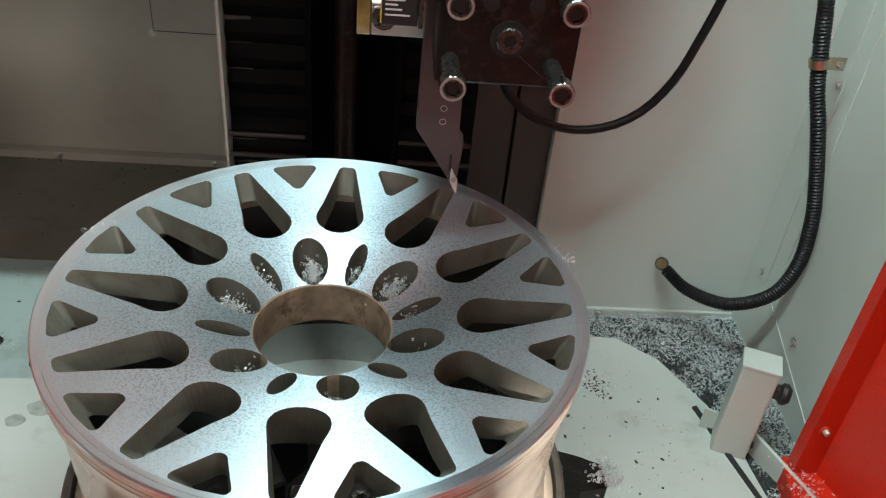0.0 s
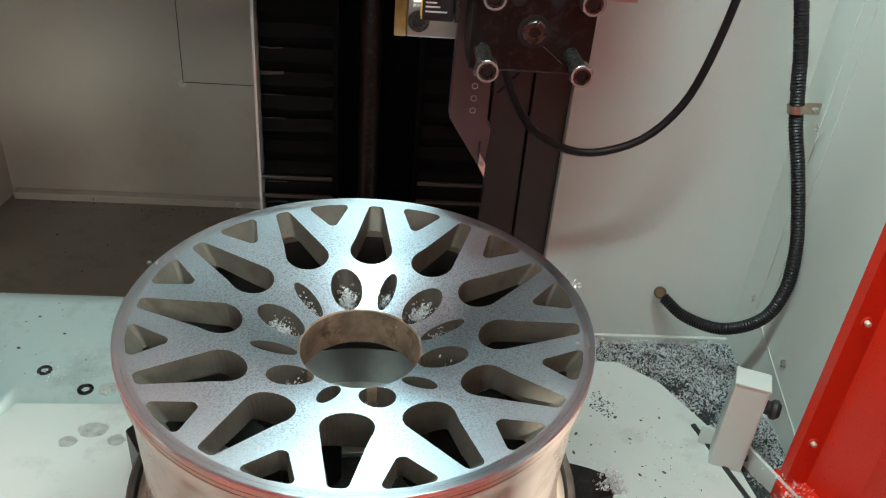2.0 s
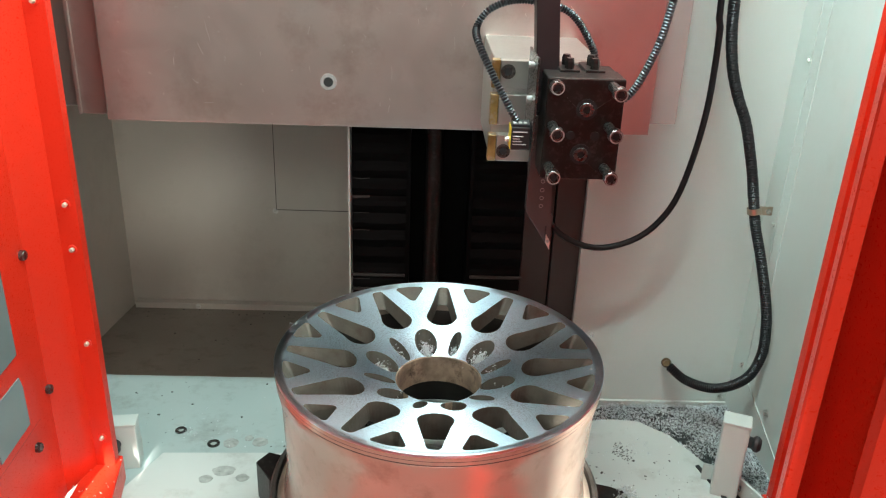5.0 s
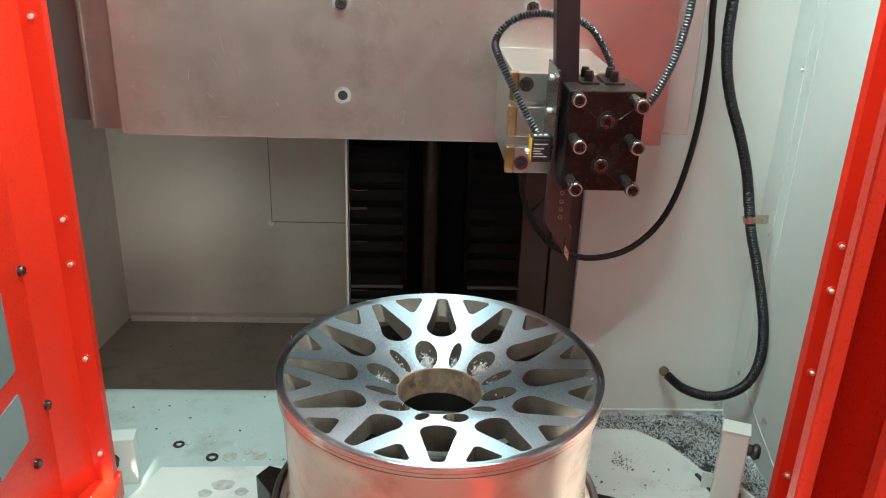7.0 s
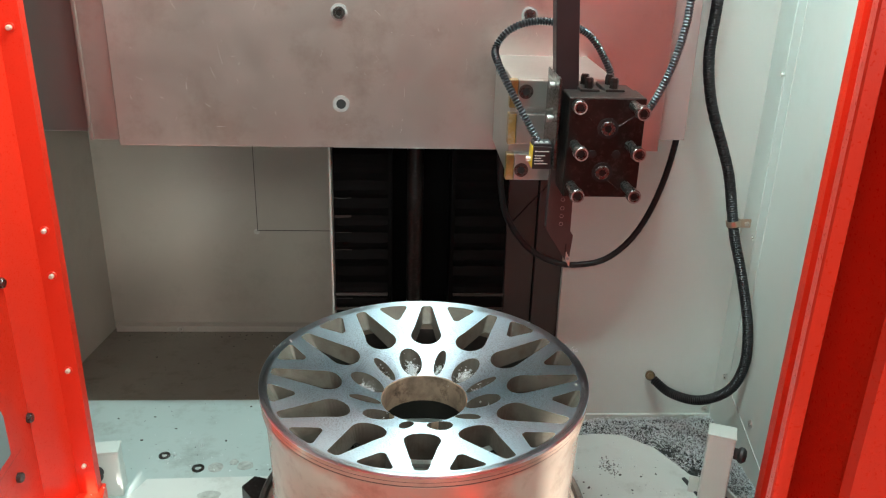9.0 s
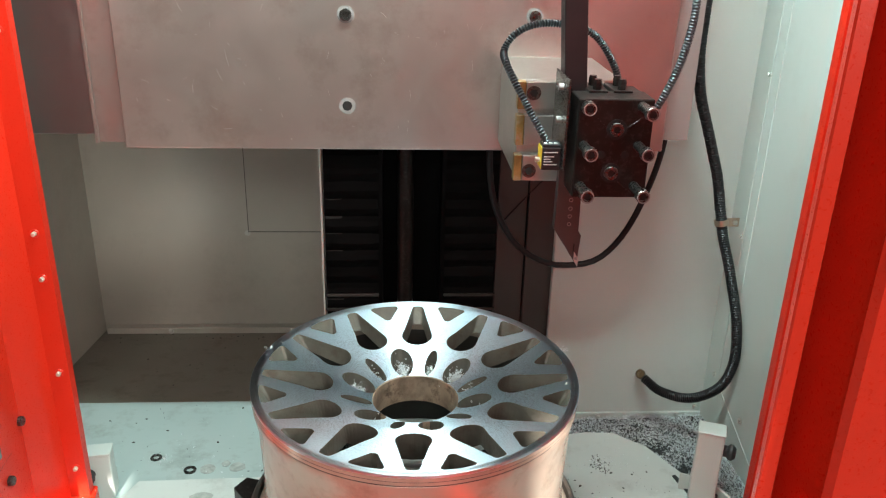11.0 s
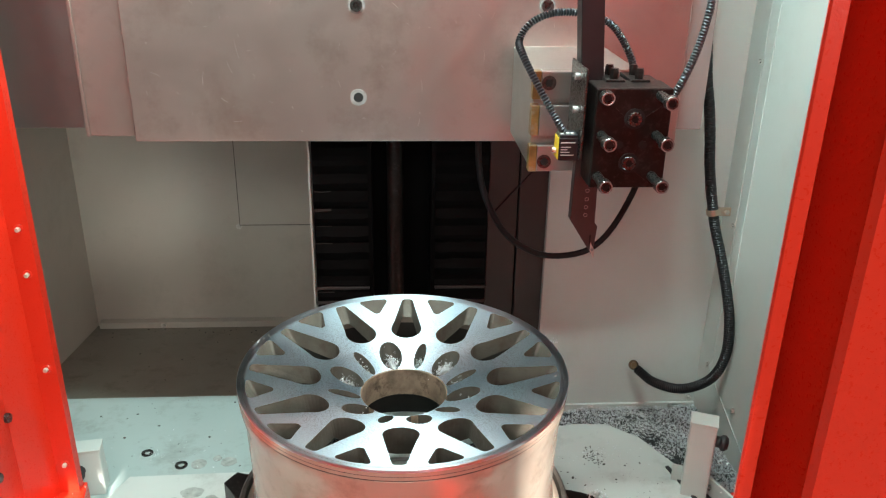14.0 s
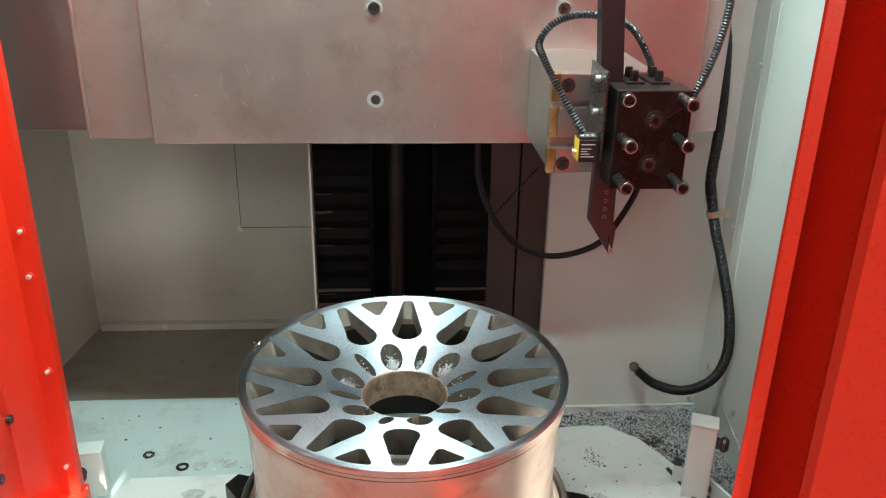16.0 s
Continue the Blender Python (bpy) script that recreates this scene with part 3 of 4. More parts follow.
def rounded(points, radius, n=5):
    """Rounds the corners of a closed outline."""
    out = []
    k = len(points)
    for i in range(k):
        a, b, c = (Vector(points[(i + d) % k]) for d in (-1, 0, 1))
        u, v = (a - b).normalized(), (c - b).normalized()
        r = radius[i] if isinstance(radius, (list, tuple)) else radius
        half = u.angle(v) / 2
        t = min(r / math.tan(half), 0.45 * (a - b).length, 0.45 * (c - b).length)
        r2 = t * math.tan(half)
        cen = b + (u + v).normalized() * r2 / math.sin(half)
        p, q = b + u * t - cen, b + v * t - cen
        for j in range(n + 1):
            w = p.lerp(q, j / n)
            out.append(cen + w.normalized() * r2)
    return out


def teardrop(inner, centre, rad, outer, half):
    """Outline along +x: a round inner end, a blunt outer end."""
    pts = []
    a0 = math.radians(78)
    for i in range(15):
        a = a0 + (2 * math.pi - 2 * a0) * i / 14
        pts.append(Vector((centre + (centre - inner) * math.cos(a), rad * math.sin(a))))
    tail = rounded([tuple(pts[-1]), (outer, -half), (outer, half), tuple(pts[0])], [0, 0.006, 0.006, 0])
    core = [q for q in tail if q.x > pts[0].x + 0.004]
    return pts + core


def ellipse(c, a, b, n=20):
    return [Vector((c + a * math.cos(2 * math.pi * i / n), b * math.sin(2 * math.pi * i / n))) for i in range(n)]


def add_loft(bm, levels, turn):
    """Joins outlines of equal count at rising heights into a closed cutter."""
    m = Matrix.Rotation(math.radians(turn), 4, "Z")
    rings = [[bm.verts.new(m @ Vector((p.x, p.y, z))) for p in o] for o, z in levels]
    n = len(rings[0])
    bm.faces.new(rings[0][::-1])
    bm.faces.new(rings[-1])
    for a, b in zip(rings, rings[1:]):
        for i in range(n):
            bm.faces.new((a[i], a[(i + 1) % n], b[(i + 1) % n], b[i]))


def pull(outline, keep, inward, squeeze):
    """Draws an outline in: its outer end towards the hub, its flanks together."""
    xs = [p.x for p in outline]
    lo, hi = min(xs), max(xs)
    return [Vector((lo + inward * 0.15 + (p.x - lo) * keep, p.y * squeeze)) for p in outline]


cut = bmesh.new()
drop = teardrop(0.127, 0.153, 0.0262, 0.2355, 0.0088)
tri = rounded([(0.190, 0.0), (0.2360, -0.0285), (0.2385, 0.0), (0.2360, 0.0285)], [0.008, 0.005, 0.05, 0.005])
big = ellipse(0.0930, 0.0270, 0.0185)
small = ellipse(0.0925, 0.0248, 0.0090)
for k in range(12):
    a = 90 + PHI + 30 * k
    add_loft(cut, [(pull(drop, 0.66, 0.006, 0.94), -0.13), (pull(drop, 0.72, 0.006, 0.96), -0.045), (drop, -0.004), (drop, 0.04)], a)
    add_loft(cut, [(pull(tri, 0.45, -0.01, 0.40), -0.13), (pull(tri, 0.60, 0.0, 0.55), -0.034), (tri, -0.003), (tri, 0.04)], a + 15)
    if k % 2 == 0:
        add_loft(cut, [(pull(big, 0.93, 0.01, 0.88), -0.074), (big, -0.04), (big, 0.04)], a + 15)
        add_loft(cut, [(ellipse(0.0915, 0.0085, 0.0085), -0.13), (ellipse(0.0915, 0.0085, 0.0085), -0.073)], a + 15)
    else:
        add_loft(cut, [(pull(small, 0.93, 0.01, 0.75), -0.064), (small, -0.04), (small, 0.04)], a + 15)
cut_me = bpy.data.meshes.new("cutters")
bmesh.ops.recalc_face_normals(cut, faces=cut.faces)
cut.to_mesh(cut_me)
cut.free()
top = [(r, face_z(r)) for r in (0.0672, 0.075, 0.082, 0.09, 0.098, 0.105, 0.12, 0.14, 0.16, 0.18, 0.20, 0.22, 0.232, 0.238, 0.2435)]
prof = [(0.0658, face_z(0.0672) - 0.0015)] + top + [(0.2435, -0.024), (0.20, -0.035), (0.15, -0.050), (0.12, -0.074), (0.075, -0.096), (0.0658, -0.094)]
disc = lathe(prof, 180, True)
bmesh.ops.recalc_face_normals(disc, faces=disc.faces)
disc_me = bpy.data.meshes.new("disc")
disc.to_mesh(disc_me)
disc.free()
disc_ob, cut_ob = new("face_blank", disc_me), new("cutters", cut_me)
mod = disc_ob.modifiers.new("cut", "BOOLEAN")
mod.operation, mod.object, mod.solver = "DIFFERENCE", cut_ob, "EXACT"
mod.use_self = True
bpy.context.view_layer.update()
face_me = bpy.data.meshes.new_from_object(disc_ob.evaluated_get(bpy.context.evaluated_depsgraph_get()))
for o in (disc_ob, cut_ob):
    bpy.data.objects.remove(o)
face_me.name = "face"
face_me.materials.clear()
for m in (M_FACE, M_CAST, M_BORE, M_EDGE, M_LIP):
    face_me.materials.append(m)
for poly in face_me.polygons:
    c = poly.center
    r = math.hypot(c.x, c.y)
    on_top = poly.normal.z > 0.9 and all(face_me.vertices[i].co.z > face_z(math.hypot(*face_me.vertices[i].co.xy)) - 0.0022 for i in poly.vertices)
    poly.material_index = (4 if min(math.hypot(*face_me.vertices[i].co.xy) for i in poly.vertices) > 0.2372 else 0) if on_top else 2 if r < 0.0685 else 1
    poly.use_smooth = False
bm = bmesh.new()
bm.from_mesh(face_me)
rims = [e for e in bm.edges if len(e.link_faces) == 2 and any(f.material_index in (0, 4) for f in e.link_faces) and any(f.material_index in (1, 2) for f in e.link_faces) and math.hypot(*e.verts[0].co.xy) < 0.2405]
bmesh.ops.bevel(bm, geom=rims, offset=0.0007, segments=1, affect="EDGES", material=3, clamp_overlap=True)
bm.to_mesh(face_me)
bm.free()
wheel = thing("alloy_wheel", "bare machined aluminium car wheel with teardrop spoke windows, face up", "wheel", pose(0, 0, WZ))
face = new("face", face_me)
face.parent = wheel
face["label"] = "dished machined face with teardrop and triangle windows"
part("lip", lathe([(0.2437, -0.030), (0.2437, -0.0026), (0.2490, -0.0012), (0.2498, -0.0018), (0.2500, -0.0030), (0.2499, -0.0045), (0.2455, -0.0300)], 180), M_LIP, wheel, "bright turned rim lip", smooth=True)
part("barrel", lathe([(0.2470, -0.0046), (0.2496, -0.0046), (0.2495, -0.0125), (0.2489, -0.0130), (0.2489, -0.0185), (0.2482, -0.0190), (0.2482, -0.0205), (0.2487, -0.0210), (0.2478, -0.030), (0.2448, -0.044), (0.2415, -0.060), (0.2397, -0.10), (0.2375, -0.16), (0.2385, -0.20), (0.244, -0.235), (0.2545, -0.245), (0.2570, -0.252), (0.2545, -0.310), (0.233, -0.310), (0.233, -0.05), (0.2434, -0.032)], 144), M_BARREL, wheel, "turned aluminium barrel with grooves and smudges", smooth=True)
part("groove_line", lathe([(0.2470, -0.0190), (0.2485, -0.0190), (0.2485, -0.0204), (0.2470, -0.0204)], 144), M_GREASE, wheel, "dark dirt line under the lip")
part("groove_line", lathe([(0.2470, -0.0122), (0.2496, -0.0122), (0.2496, -0.0130), (0.2470, -0.0130)], 144), M_GREASE, wheel, "thin dark line round the rim flange")
# Barrel inside split into a painted-dark upper and painted-pale lower part.
part("barrel_inside", lathe([(0.2325, -0.05), (0.2325, -0.238), (0.227, -0.238), (0.229, -0.06)], 96), M_INNER_SHADE, wheel, "upper inside of the barrel, its shade painted dark", smooth=True)
part("barrel_inside", lathe([(0.2325, -0.239), (0.2325, -0.307), (0.170, -0.307), (0.170, -0.300), (0.222, -0.298), (0.2265, -0.239)], 96), M_INNER, wheel, "lower inside of the barrel, its light painted pale", smooth=True)
valve = part("valve_hole", lathe([(0, 0), (0.009, 0), (0.009, 0.002), (0.006, 0.002), (0.006, -0.002), (0, -0.002)], 20, False, along((0.052, 0.196, -0.036), (-0.2, -0.75, 0.6))), M_BLACK, wheel, "black valve hole")

# ---- chuck under the wheel ----
chuck = thing("spindle_chuck", "black spindle chuck with stepped jaws under the wheel", "chuck", pose(0, 0, 0.012))
part("body", lathe([(0, 0.0), (0.255, 0.0), (0.262, 0.006), (0.262, 0.090), (0.250, 0.10), (0.0, 0.10)], 96, False), M_BLACK, chuck, "black chuck body", smooth=True)
part("clamp_ring", lathe([(0.2585, 0.09), (0.2675, 0.09), (0.2690, 0.15), (0.2675, 0.176), (0.2640, 0.180), (0.2585, 0.178)], 96), M_GREASE, chuck, "greasy dark clamp ring round the rim", smooth=True)
# Pale sector made up and placed to fit the view through the bore.
ring = [(0.215 * math.cos(radians(q)), 0.215 * math.sin(radians(q))) for q in range(48, 189, 5)] + [(0.092 * math.cos(radians(q)), 0.092 * math.sin(radians(q))) for q in range(188, 47, -5)]
part("bore_view_sector", prism(ring, 0.1005, 0.108), M_PLATE, chuck, "pale sector put in for what shows through the bore")
for a in (25, 141, 205, 270, 301):
    t = pose(0, 0, 0, 0, 0, a)
    j = part("jaw", prism([(0.050, -0.030), (0.222, -0.045), (0.222, 0.045), (0.050, 0.030)], 0.10, 0.20, 0.003, t), M_BLACK, chuck, "black stepped jaw")
    for r in (0.085, 0.15, 0.20):
        part("jaw_bolt", lathe([(0, 0.20), (0.010, 0.20), (0.010, 0.209), (0.005, 0.209), (0.005, 0.204), (0, 0.204)], 20, False, t @ pose(r, 0, 0)), M_BOLT, j)
for a in (9, -28, 155, 200):
    t = pose(0, 0, 0, 0, 0, a)
    o = part("outer_jaw", prism([(0.262, -0.05), (0.30, -0.05), (0.305, -0.02), (0.345, -0.02), (0.350, 0.015), (0.325, 0.03), (0.30, 0.045), (0.262, 0.05)], 0.02, 0.10, 0.002, t), M_BLACK, chuck, "black stepped outer jaw")
    part("jaw_bolt", lathe([(0, 0.10), (0.010, 0.10), (0.010, 0.110), (0, 0.110)], 20, False, t @ pose(0.285, 0.01, 0)), M_BOLT, o)

# ---- cross slide, tool holder, tool, sensor ----
MOVERS = []


def moving(name, label, category, o):
    t = thing(name, label, category, pose(*o))
    MOVERS.append((t, Vector(o)))
    return t


def mpart(name, bm, material, t, label="", smooth=False, under=None):
    """A part built in the machine's own coordinates under a moving thing."""
    o = next(b for a, b in MOVERS if a == t)
    bm.transform(Matrix.Translation(-o))
    return part(name, bm, material, under or t, label, None, smooth)


slide = moving("cross_slide", "brushed steel saddle plate carrying the slide block", "machine slide", (-0.14, 0.31, 0.9))
mpart("saddle_plate", box(-0.615, 0.322, 0.300, 0.314, 0.633, 1.87, 0.002), M_STEEL, slide, "scratched brushed steel plate")
mpart("rear_sheet", box(0.28, 0.372, 0.317, 0.321, 0.650, 1.87, 0.001), M_SHEET, slide, "dull steel cover sheet behind")
for x, z in ((-0.2355, 0.710), (-0.2355, 0.861), (0.0775, 0.863)):
    s = mpart("counterbore", lathe([(0, 0), (0.014, 0), (0.014, 0.0008), (0.0085, 0.0008), (0.0085, 0.0004), (0, 0.0004)], 28, False, along((x, 0.300, z), (0, -1, 0))), M_RIM, slide, "bright counterbore", True)
    mpart("recess", lathe([(0, 0), (0.0082, 0), (0.0082, 0.0012), (0, 0.0012)], 24, False, along((x, 0.2998, z), (0, -1, 0))), M_HOLE, slide, "", False, s)
    if z > 0.8:
        mpart("cap_screw", lathe([(0, 0), (0.010, 0), (0.010, 0.008), (0.0055, 0.008), (0.0055, 0.003), (0, 0.003)], 24, False, along((x, 0.2995, z), (0, -1, 0))), M_BOLT, slide, "", True, s)
sc = random.Random(9)
scr = bmesh.new()
for _ in range(130):
    x, z, a, n = sc.uniform(-0.60, 0.31), sc.uniform(0.65, 1.0), sc.choice((-1.0, 0.5, 0.9, 1.4, 2.3)) + sc.gauss(0, 0.25), sc.uniform(0.003, 0.006 + 0.03 * sc.random() ** 2)
    w, c = sc.uniform(0.0002, 0.0005), sc.uniform(-0.25, 0.25)
    prev = None
    for i in range(5):
        px_, pz_ = x + n * i / 4 * math.cos(a + c * i / 4), z + n * i / 4 * math.sin(a + c * i / 4)
        pair = (scr.verts.new((px_, 0.2996, pz_)), scr.verts.new((px_ + w, 0.2996, pz_ + w)))
        if prev:
            scr.faces.new((prev[0], pair[0], pair[1], prev[1]))
        prev = pair
mpart("scratches", scr, M_SCRATCH, slide, "fine bright scratches in the plate")["kind"] = "stuff"
mpart("slide_block", box(0.026, 0.180, 0.095, 0.299, 0.650, 0.797, 0.002), M_GROUND, slide, "ground steel slide block")
for z0, z1, mt in ((0.757, 0.797, M_AMBER), (0.703, 0.748, M_AMBER), (0.648, 0.688, M_AMBER)):
    j = mpart("gib", box(0.0225, 0.0345, 0.078, 0.0945, z0, z1, 0.0012), mt, slide, "oil-stained clamping bar")
    mpart("gib_face", box(0.0350, 0.150, 0.0785, 0.0945, z0, z1, 0.0012), M_GROUND, slide, "", False, j)
for z in (0.781, 0.664):
    b = mpart("gib_screw", lathe([(0, 0), (0.0105, 0), (0.0105, 0.001), (0.006, 0.001), (0.006, -0.004), (0, -0.004)], 24, False, along((0.0455, 0.0775, z), (0, -1, 0))), M_BOLT, slide, "black cap screw", True)
    mpart("socket", lathe([(0, 0), (0.006, 0), (0.006, 0.0016), (0, 0.0016)], 6, False, along((0.0455, 0.0775, z), (0, -1, 0))), M_HOLE, slide, "", False, b)
mpart("dovetail", box(0.098, 0.150, 0.060, 0.0785, 0.660, 0.79, 0.001), M_BLACK, slide, "dark dovetail bar")

holder = moving("tool_holder", "black oxide steel tool holder block with clamping bolts", "tool holder", (0.135, 0.0, 0.667))
mpart("body", box(0.116, 0.186, -0.012, 0.0595, 0.667, 0.797, 0.0025), M_BLACK, holder, "scratched black steel block")
mpart("front_plate", box(0.084, 0.185, -0.049, 0.006, 0.665, 0.800, 0.002), M_BLACK, holder, "black front plate with scribed lines")
for i, x in enumerate((0.094, 0.168)):
    for k, z in enumerate((0.791, 0.738, 0.682)):
        tip = -0.070 if (i, k) == (0, 0) else -0.098
        m = along((x, -0.049, z), (0, -1, 0))
        h = -0.049 - tip
        b = mpart("clamp_bolt", lathe([(0, 0), (0.0065, 0), (0.0065, h - 0.012), (0.0092, h - 0.012), (0.0092, h - 0.001), (0.0085, h), (0.0052, h), (0.0052, h - 0.006), (0, h - 0.006)], 28, False, m), M_BOLT, holder, "black socket head bolt", True)
        mpart("worn_rim", lathe([(0.0070, h + 0.0002), (0.0086, h + 0.0002), (0.0086, h + 0.0006), (0.0070, h + 0.0006)], 28, True, m), M_BOLT_RING, holder, "worn bright rim", False, b)
        mpart("socket", lathe([(0, h - 0.0058), (0.0051, h - 0.0058), (0.0051, h - 0.0016), (0, h - 0.0016)], 6, False, m), M_HOLE, holder, "", False, b)
for x, z in ((0.137, 0.760), (0.135, 0.700)):
    m = along((x, -0.049, z), (0, -1, 0))
    b = mpart("counterbore", lathe([(0.0100, 0), (0.0138, 0), (0.0138, 0.0008), (0.0100, 0.0008)], 28, True, m), M_HOLE, holder)
    mpart("mount_bolt", lathe([(0, 0), (0.0095, 0), (0.0095, 0.0025), (0.0085, 0.0035), (0.005, 0.0035), (0.005, 0.001), (0, 0.001)], 28, False, m), M_BOLT, holder, "worn socket head bolt", True, b)
    mpart("socket", lathe([(0, 0), (0.005, 0), (0.005, 0.0018), (0, 0.0018)], 6, False, m), M_HOLE, holder, "", False, b)
for x in (0.1195, 0.1515):
    mpart("tapped_hole", lathe([(0, 0), (0.0058, 0), (0.0058, 0.0006), (0, 0.0006)], 20, False, along((x, -0.049, 0.725), (0, -1, 0))), M_HOLE, holder)
for x in (0.118, 0.152):
    c = mpart("top_clamp", box(x - 0.013, x + 0.013, -0.01, 0.05, 0.797, 0.803, 0.001), M_BLACK, holder, "black clamp on top")
    for y in (0.0, 0.028):
        mpart("top_bolt", hex_head(0.006, 0.014, pose(x, y, 0.803)), M_BLACK, holder, "", False, c)
for a, b in (((0.110, 0.775), (0.126, 0.760)), ((0.150, 0.762), (0.172, 0.778)), ((0.142, 0.690), (0.165, 0.672))):
    bm = sweep([(a[0], -0.0492, a[1]), ((a[0] + b[0]) / 2, -0.0492, (a[1] + b[1]) / 2), (b[0], -0.0492, b[1])], 0.00018, 5, 0, 0.004, 2)
    mpart("scribed_line", bm, M_BOLT, holder)

tool = moving("turning_tool", "long dark steel turning tool with a small insert at its tip", "cutting tool", (0.09, 0.0, 0.55))
TM = Matrix.Translation((0.088, 0, 0.66)) @ Matrix.Rotation(radians(-4.2), 4, "Y") @ Matrix.Translation((-0.088, 0, -0.66))
mpart("shank", (lambda b: (b.transform(TM), b)[1])(box(0.0865, 0.1175, 0.012, 0.042, 0.690, 1.25, 0.0015)), M_SHANK, tool, "black square shank")
blade = [(0.078, 0.735), (0.0765, 0.596), (0.1115, 0.542), (0.1145, 0.546), (0.1175, 0.586), (0.112, 0.592), (0.111, 0.735)]
bl = bmesh.new()
fr = [bl.verts.new((x, 0.010, z)) for x, z in blade]
bk = [bl.verts.new((x, 0.026, z)) for x, z in blade]
bl.faces.new(fr), bl.faces.new(bk[::-1])
for i in range(len(fr)):
    bl.faces.new((fr[i], fr[(i + 1) % len(fr)], bk[(i + 1) % len(fr)], bk[i]))
bmesh.ops.bevel(bl, geom=bl.edges[:], offset=0.0007, segments=1, affect="EDGES")
mpart("blade", bl, M_BLADE, tool, "brown-grey tool blade with worn edges")
ins = prism([(-0.0035, 0.0), (0, 0.013), (0.0035, 0.0), (0, -0.013)], 0, 0.003, 0.0006)
ins.transform(Matrix.Translation((0.1120, 0.0095, 0.549)) @ Matrix.Rotation(radians(90), 4, "X") @ Matrix.Rotation(radians(14), 4, "Z"))
insert = mpart("insert", ins, M_CARBIDE, tool, "coppery carbide insert")
mpart("insert_screw", lathe([(0, 0), (0.0022, 0), (0.0022, 0.0012), (0, 0.0012)], 16, False, along((0.1115, 0.0065, 0.551), (0, -1, 0))), M_BOLT_RING, tool, "", True, insert)
mpart("chip_slot", box(0.1068, 0.1088, 0.0092, 0.0102, 0.558, 0.573), M_HOLE, tool, "dark slot over the insert", False, insert)
for i, z in enumerate((0.655, 0.642, 0.630, 0.618)):
    mpart("stamped_mark", lathe([(0.0022, 0), (0.0030, 0), (0.0030, 0.0004), (0.0022, 0.0004)], 16, True, along((0.098, 0.0099, z - 0.014), (0, -1, 0))), M_BOLT_RING, tool)

def at_sensor(bm):
    bm.transform(Matrix.Translation((-0.018, -0.050, 0.010)))
    return bm


sensor = moving("laser_sensor", "small black and yellow laser sensor with a grey corrugated cable", "sensor", (0.07, 0.04, 0.70))
body = mpart("housing", at_sensor(box(0.062, 0.088, 0.022, 0.052, 0.687, 0.718, 0.001)), M_BLACKPL, sensor, "black sensor housing")
mpart("side_label", at_sensor(box(0.0612, 0.0619, 0.0235, 0.0505, 0.688, 0.718)), M_YELLOW, sensor, "yellow warning label", False, body)
mpart("top_panel", at_sensor(box(0.063, 0.087, 0.024, 0.050, 0.7182, 0.722, 0.0006)), M_CONDUIT, sensor, "", False, body)
for x in (0.067, 0.074, 0.081):
    mpart("indicator", at_sensor(box(x - 0.002, x + 0.002, 0.028, 0.034, 0.7221, 0.7232)), M_PRINT, sensor, "", False, body)
for z, w in ((0.712, 0.019), (0.706, 0.014), (0.7025, 0.009), (0.699, 0.012), (0.695, 0.018)):
    mpart("print_bar", at_sensor(box(0.0645, 0.0645 + w, 0.0214, 0.0219, z - 0.0006, z + 0.0006)), M_PRINT, sensor, "unreadable white print", False, body)
mpart("lens_stub", at_sensor(lathe([(0, 0), (0.004, 0), (0.004, 0.006), (0, 0.006)], 16, False, along((0.061, 0.036, 0.698), (-1, 0, 0)))), M_ZINC, sensor, "", True, body)
plate = mpart("bracket", at_sensor(box(0.0885, 0.0915, 0.010, 0.100, 0.690, 0.812, 0.0008)), M_BOLT, sensor, "thin dark steel mounting bracket")
for z in (0.797, 0.752):
    mpart("bracket_screw", at_sensor(lathe([(0, 0), (0.0045, 0), (0.0045, 0.007), (0, 0.007)], 16, False, along((0.0885, 0.045, z), (-1, 0, 0)))), M_BOLT_RING, sensor, "", True, plate)
cable = [(0.052, -0.013, 0.732), (0.040, -0.010, 0.752), (0.016, 0.005, 0.793), (-0.002, 0.030, 0.828), (-0.004, 0.055, 0.845), (0.013, 0.060, 0.868), (0.045, 0.065, 0.880), (0.085, 0.072, 0.878), (0.130, 0.08, 0.862), (0.165, 0.09, 0.815), (0.172, 0.10, 0.790)]
mpart("cable", sweep(cable, 0.0048, 10, 0.0009, 0.0042), M_CONDUIT, sensor, "grey corrugated metal conduit", True)

supply = moving("coolant_conduit", "grey corrugated conduit running up from the tool holder", "conduit", (0.2, 0.07, 0.77))
mpart("conduit", sweep([(0.180, 0.075, 0.745), (0.205, 0.075, 0.742), (0.2267, 0.075, 0.760), (0.2427, 0.075, 0.793), (0.2547, 0.077, 0.825), (0.2637, 0.08, 0.860), (0.270, 0.085, 0.90), (0.274, 0.10, 0.98), (0.272, 0.14, 1.10), (0.262, 0.2, 1.3)], 0.0056, 10, 0.0007, 0.0044), M_CONDUIT, supply, "", True)
mpart("ferrule", lathe([(0, 0), (0.008, 0), (0.008, 0.016), (0, 0.016)], 16, False, along((0.172, 0.075, 0.745), (1, 0, -0.05))), M_BOLT_RING, supply, "", True)

